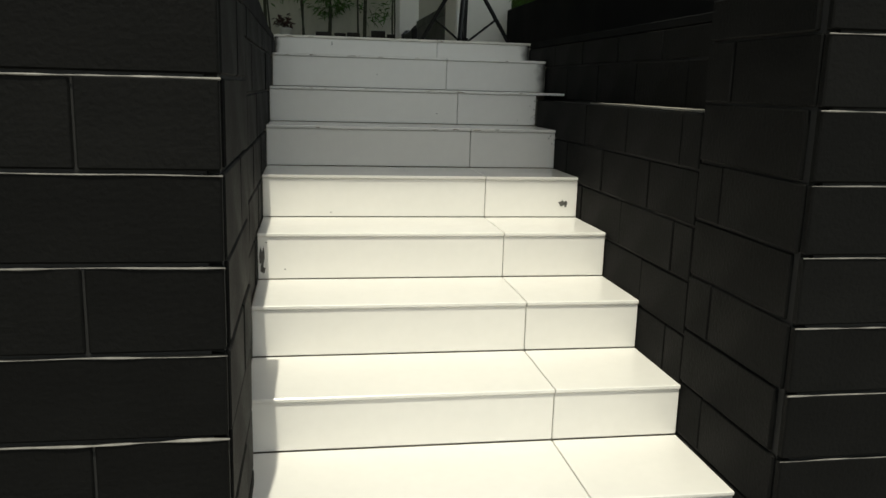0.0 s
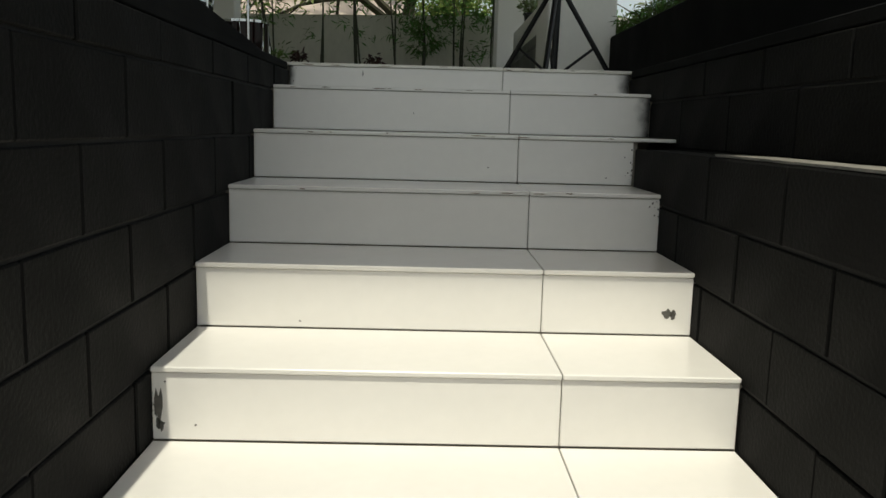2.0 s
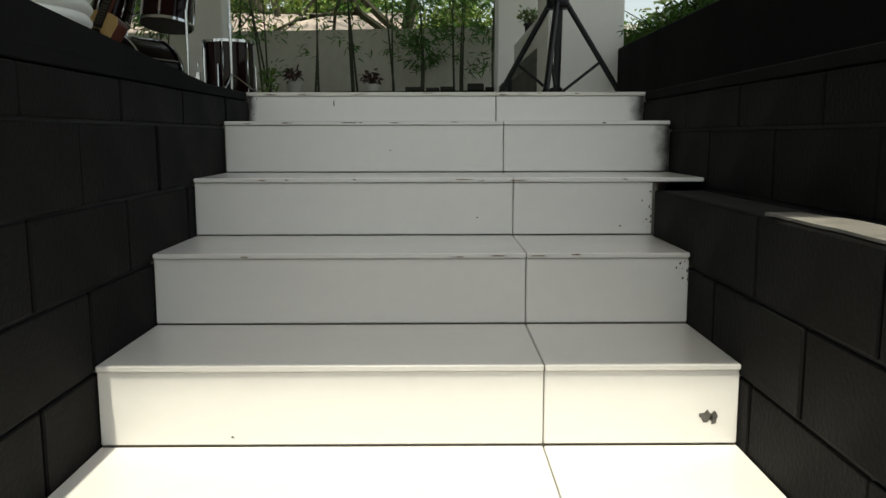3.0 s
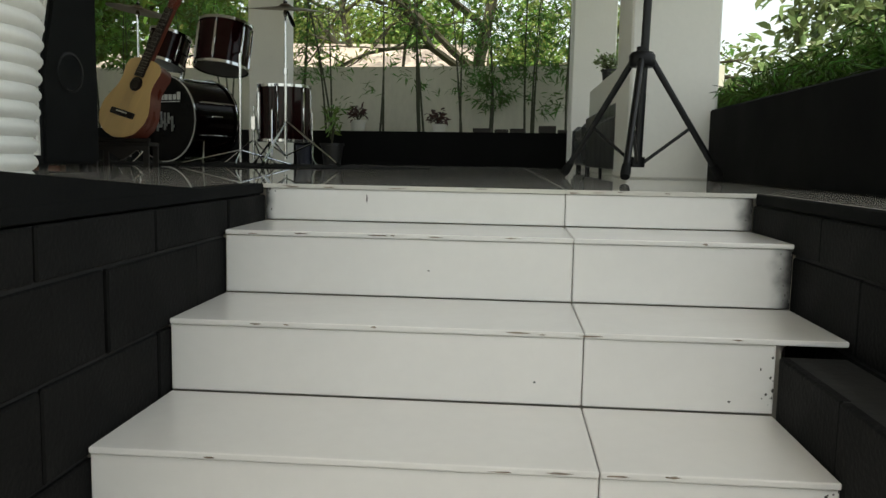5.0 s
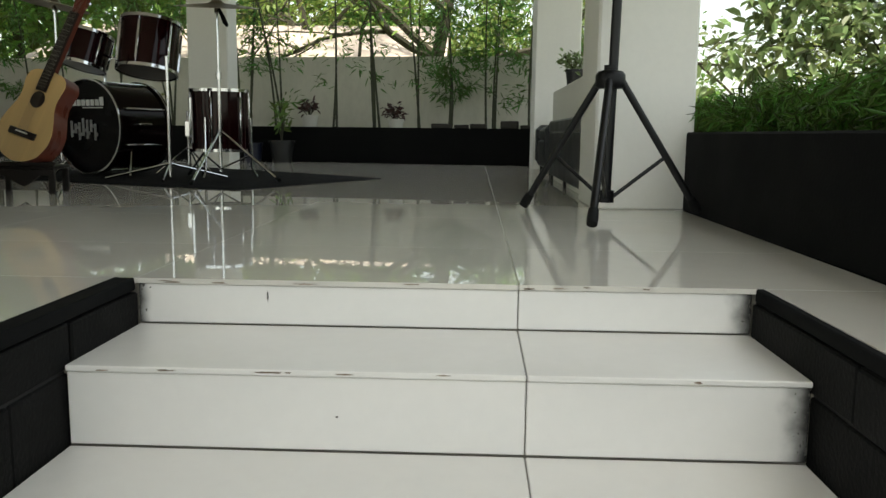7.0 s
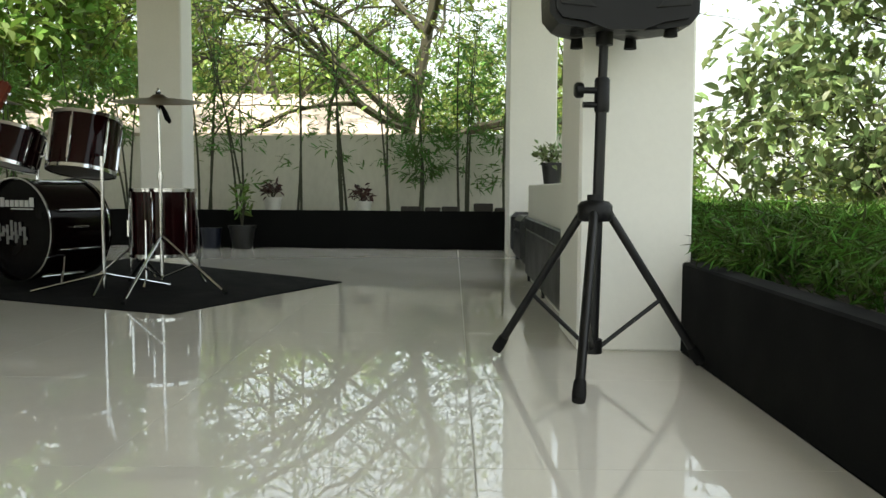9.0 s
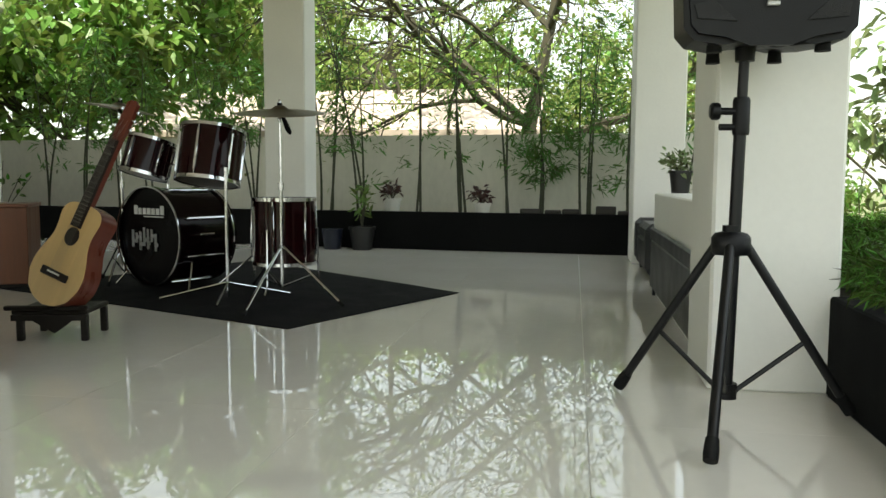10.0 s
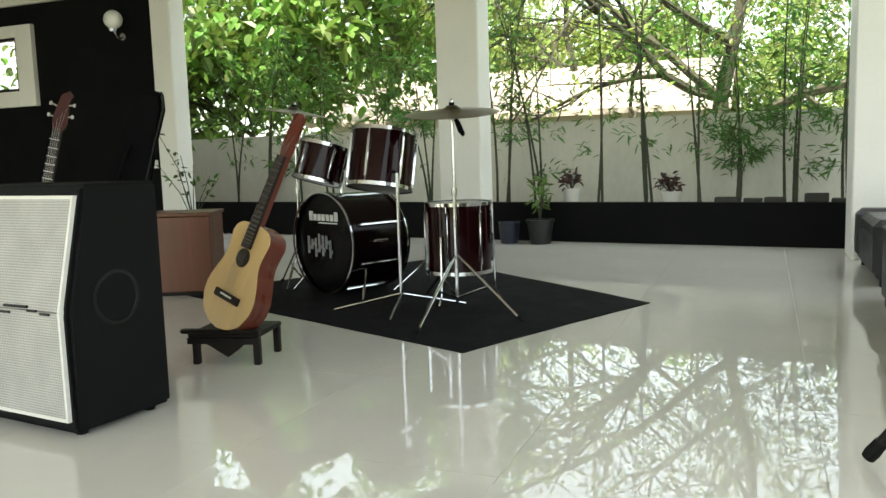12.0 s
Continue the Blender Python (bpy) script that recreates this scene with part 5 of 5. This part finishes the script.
def smear(x, y, z, w, h, label, mat=SMUDGE):
    bm = bmesh.new()
    k = 12
    ring = [bm.verts.new((x + w * math.cos(6.283 * a / k) * rng.uniform(0.35, 1), y - 0.0012, z + h * math.sin(6.283 * a / k) * rng.uniform(0.35, 1))) for a in range(k)]
    back = [bm.verts.new((q.co.x, y + 0.002, q.co.z)) for q in ring]
    bm.faces.new(ring)
    for a in range(k):
        b = (a + 1) % k
        bm.faces.new((ring[b], ring[a], back[a], back[b]))
    part("chip", bm, mat, stairs, label)


smear(0.326, -4 * DEEP, -0.71, 0.018, 0.016, "dark chip in the tile")
smear(0.34, -4 * DEEP, -0.716, 0.01, 0.018, "dark chip in the tile")
smear(X_LEFT + 0.018, -5 * DEEP, -0.86, 0.012, 0.05, "dark cement smear on the tile")
smear(X_LEFT + 0.02, -5 * DEEP, -0.90, 0.014, 0.02, "dark cement smear on the tile")
smear(-0.58, 0.0, -0.04, 0.003, 0.018, "dark cement smear on the tile")
for ex, sgn, i, zc, zr, count in ((X_LEFT, 1, 0, -0.055, 0.045, 22), (X_RIGHT_UP, -1, 0, -0.06, 0.04, 26), (X_RIGHT_UP, -1, 1, -0.19, 0.07, 20), (X_RIGHT, -1, 2, -0.35, 0.07, 10),
                                  (X_RIGHT, -1, 3, -0.47, 0.03, 12), (X_LEFT, 1, 5, -0.86, 0.06, 10)):
    for _ in range(count):
        r0 = rng.uniform(0.0008, 0.0035)
        smear(ex + sgn * (0.004 + 0.03 * rng.random() ** 3), -i * DEEP, zc + zr * rng.uniform(-1, 1), r0, r0 * rng.uniform(0.8, 2.2), "black paint speck at the edge of the tile")

# brown wear and grime along the front edges of the upper treads
for i, count in ((0, 11), (1, 9), (2, 7), (3, 5)):
    for _ in range(count):
        smear(rng.uniform(X_LEFT + 0.06, X_RIGHT - 0.04), -i * DEEP - 0.007, STEP_Z[i] - rng.uniform(0.003, 0.009), rng.uniform(0.008, 0.034), rng.uniform(0.0014, 0.003), "brown wear on the tile edge", TILE_WEAR)
for x0, i, z0 in ((-0.36, 1, -0.2), (-0.1, 2, -0.38), (0.3, 2, -0.405), (-0.79, 5, -0.9), (-0.62, 4, -0.75)):
    smear(x0, -i * DEEP, z0, 0.004, 0.003, "small dark chip in the tile")

# pale dusty patch on the low wall: its sunlit stretch, put into the colour
bm = bmesh.new()
n, ring = 26, []
for k in range(n):
    f = k / (n - 1)
    y = -2.42 + f * 0.98
    ring.append((X_RIGHT + 0.012 + 0.006 * noise.noise(Vector((y * 9, 0, 0))), y))
for k in range(n):
    f = k / (n - 1)
    y = -1.44 - f * 0.98
    ring.append((0.5 + 0.02 * noise.noise(Vector((y * 6, 3, 0))) - 0.03 * max(0, 1 - f * 4), y))
vs = [bm.verts.new((q[0], q[1], -0.2975)) for q in ring]
lo = [bm.verts.new((q[0], q[1], -0.303)) for q in ring]
bm.faces.new(vs)
for k in range(len(vs)):
    q = (k + 1) % len(vs)
    bm.faces.new((vs[q], vs[k], lo[k], lo[q]))
structure("trim_ledge_sun_patch", bm, LEDGE_SUN, "pale dusty patch painted over the sunlit part of the low block wall", "trim")

# ---------------------------------------------------------------- terrace floor, in large polished tiles
floor = tagged(new("floor"), "glossy off-white polished tile floor of the terrace", "floor", kind="structure")
bm = bmesh.new()
box(bm, -11.9, X_LEFT - 0.05, -3.1, 8.2, -0.013, -0.0035)
box(bm, X_LEFT - 0.05, X_RIGHT_UP + 0.024, 0.0, 8.2, -0.013, -0.0035)
box(bm, X_RIGHT_UP + 0.024, PX0, -2.43, 7.4, -0.013, -0.0035)
part("grout_bed", bm, material("floor_grout", (0.52, 0.50, 0.45), 0.4, var=0.1), floor, "pale grout between floor tiles")
TS, TJ = 0.885, 0.00045
y_cells = [(-0.007, 0.58)] + [(0.58 + k * TS, 0.58 + (k + 1) * TS) for k in range(9)]
for y0, y1 in y_cells:
    for k in range(-9, 1):
        x0, x1 = k * TS, (k + 1) * TS
        if k == 0:
            x1 = PX0 - 0.001
        if y0 > 7.9:
            continue
        slab("floor_tile", TILE, floor, x0 + (0.0016 if k == 0 else TJ), x1 - (0.0016 if k == -1 else TJ), y0 + TJ, y1 - TJ, -0.012, 0.0, 0.0002)
for k in range(4):
    y1, y0 = -0.008 - k * TS, max(-3.1, -0.008 - (k + 1) * TS)
    for q in range(-9, -1):
        slab("floor_tile", TILE, floor, q * TS + TJ, min((q + 1) * TS - TJ, X_LEFT - 0.053), y0 + TJ, y1 - TJ, -0.012, 0.0, 0.0006)
    slab("floor_tile", TILE, floor, -1 * TS - TJ - 0.05, X_LEFT - 0.052, y0 + TJ, y1 - TJ, -0.012, -0.0002, 0.0006) if X_LEFT - 0.052 > -TS + 0.01 else None
    if y0 > -2.5 or y1 > -2.4:
        slab("floor_tile", TILE, floor, X_RIGHT_UP + 0.026, PX0 - 0.001, max(y0, -2.42) + TJ, y1 - TJ, -0.012, 0.0, 0.0006)

# ---------------------------------------------------------------- block walls beside the stairs
BLOCK_MESH = {}


def block_wall(name, label, along, face, out, a0, a1, z_top, z_lines, length, shift, back, thick=0.022, lip=False):
    """Wall with painted blocks on its face. along: 'x' or 'y'; face: where its face lies on the other axis; out: which way the face looks."""
    w = tagged(new(name), label, "wall", kind="structure")
    lines = [z_top] + [q for q in z_lines if q < z_top - 0.02 and q > GROUND_Z + 0.01] + [GROUND_Z]
    bm = bmesh.new()
    in0, in1 = sorted((face - out * (thick - 0.014), back))
    if along == "y":
        box(bm, in0, in1, a0, a1, GROUND_Z - 0.02, z_top - 0.004)
    else:
        box(bm, a0 + 0.03, a1 - 0.03, in0, in1, GROUND_Z - 0.02, z_top - 0.004)
    part("core", bm, JOINT, w, "black mortar joints")
    r = random.Random(len(name) * 7 + int(abs(face) * 100))
    for c, (zt, zb) in enumerate(zip(lines, lines[1:])):
        s = a0 - length + (shift + (c % 2) * length / 2) % length
        while s < a1:
            b0, b1 = max(s, a0), min(s + length, a1)
            s += length
            if a1 - b1 < 0.12:
                b1, s = a1, a1 + 1
            if b1 - b0 < 0.03:
                continue
            l, h = b1 - b0 - 0.006, zt - zb - 0.007
            key = (round(l, 3), round(h, 3), along)
            if key not in BLOCK_MESH:
                bm = bmesh.new()
                if along == "y":
                    box(bm, -thick / 2, thick / 2, -l / 2, l / 2, -h / 2, h / 2, 0.0035)
                else:
                    box(bm, -l / 2, l / 2, -thick / 2, thick / 2, -h / 2, h / 2, 0.0035)
                BLOCK_MESH[key] = mesh_of("block", bm, BLOCK)
            ob = new("block", BLOCK_MESH[key])
            mid, pr = (b0 + b1) / 2, face - out * thick / 2 + out * r.uniform(-0.0025, 0.0025)
            ob.location = (pr, mid, (zt + zb) / 2) if along == "y" else (mid, pr, (zt + zb) / 2)
            ob.rotation_euler = (r.uniform(-0.004, 0.004), r.uniform(-0.004, 0.004), r.uniform(-0.004, 0.004))
            ob.parent = w
        # thin pale strip along each joint: painted glint of sun on block edges
        if lip and zb > GROUND_Z + 0.05:
            bm = bmesh.new()
            pts, k = [], 0
            n = int((a1 - a0) / 0.018)
            for i in range(n + 1):
                a = a0 + (a1 - a0) * i / n
                o = face + out * (0.0005 + 0.002 * noise.noise(Vector((a * 9, zb * 7, face))))
                z = zb - 0.0045 + 0.003 * noise.noise(Vector((a * 5, zb * 11, 3.0)))
                pts.append((o, a, z) if along == "y" else (a, o, z))
            rad = [0.0006 + 0.0028 * max(0.0, noise.noise(Vector((q[0] * 14, q[1] * 14, zb * 5))) + 0.35) for q in pts]
            tube(bm, pts, rad, 5)
            part("sunlit_lip", bm, LIP_GLINT, w, "thin pale line along the joint, painted as sun on the block edges")
    return w


L_LINES = [-0.126 - 0.1635 * k for k in range(9)]
P_LINES = [-0.08 - 0.1635 * k for k in range(10)]
R_LINES = [-0.302 + 0.1635 * (1 - k) for k in range(10)]
block_wall("wall_stair_left", "black painted concrete block wall beside the steps", "y", X_LEFT, 1, -2.6, -0.002, -0.0305, L_LINES, 0.43, 0.13, -1.2)
block_wall("wall_pier_left", "black painted concrete block pier side beside the steps", "y", -0.848, 1, -3.118, -2.6, 0.0, P_LINES, 0.6, 0.02, -1.1)
block_wall("wall_pier_left_front", "black painted concrete block pier front", "x", -3.14, -1, -4.2, -0.849, 0.0, P_LINES, 0.4, 0.31, -3.0, lip=True)
block_wall("wall_stair_right", "black painted concrete block wall beside the upper steps", "y", X_RIGHT_UP, -1, -2.43, -0.002, -0.0305, R_LINES, 0.43, 0.2, 0.7)
block_wall("wall_ledge_right", "low black painted concrete block wall beside the steps", "y", X_RIGHT, -1, -2.43, -2 * DEEP - 0.006, -0.302, R_LINES, 0.43, 0.13, 0.525)
block_wall("wall_pier_right", "black painted concrete block pier side", "y", 0.388, -1, -2.94, -2.43, 0.0, [q + 0.027 for q in R_LINES], 0.7, 0.02, 0.9)
block_wall("wall_pier_right_front", "black painted concrete block pier front", "x", -2.963, -1, 0.389, 3.4, 0.0, [q + 0.027 for q in R_LINES], 0.6, 0.3, -2.8, lip=True)

bm = bmesh.new()
box(bm, X_LEFT - 0.0515, X_LEFT - 0.044, -2.59, -0.004, -0.0295, 0.001, 0.001)
tagged(part("trim_floor_edge", bm, BLOCK), "black painted edge strip along the terrace floor", "trim", kind="structure")
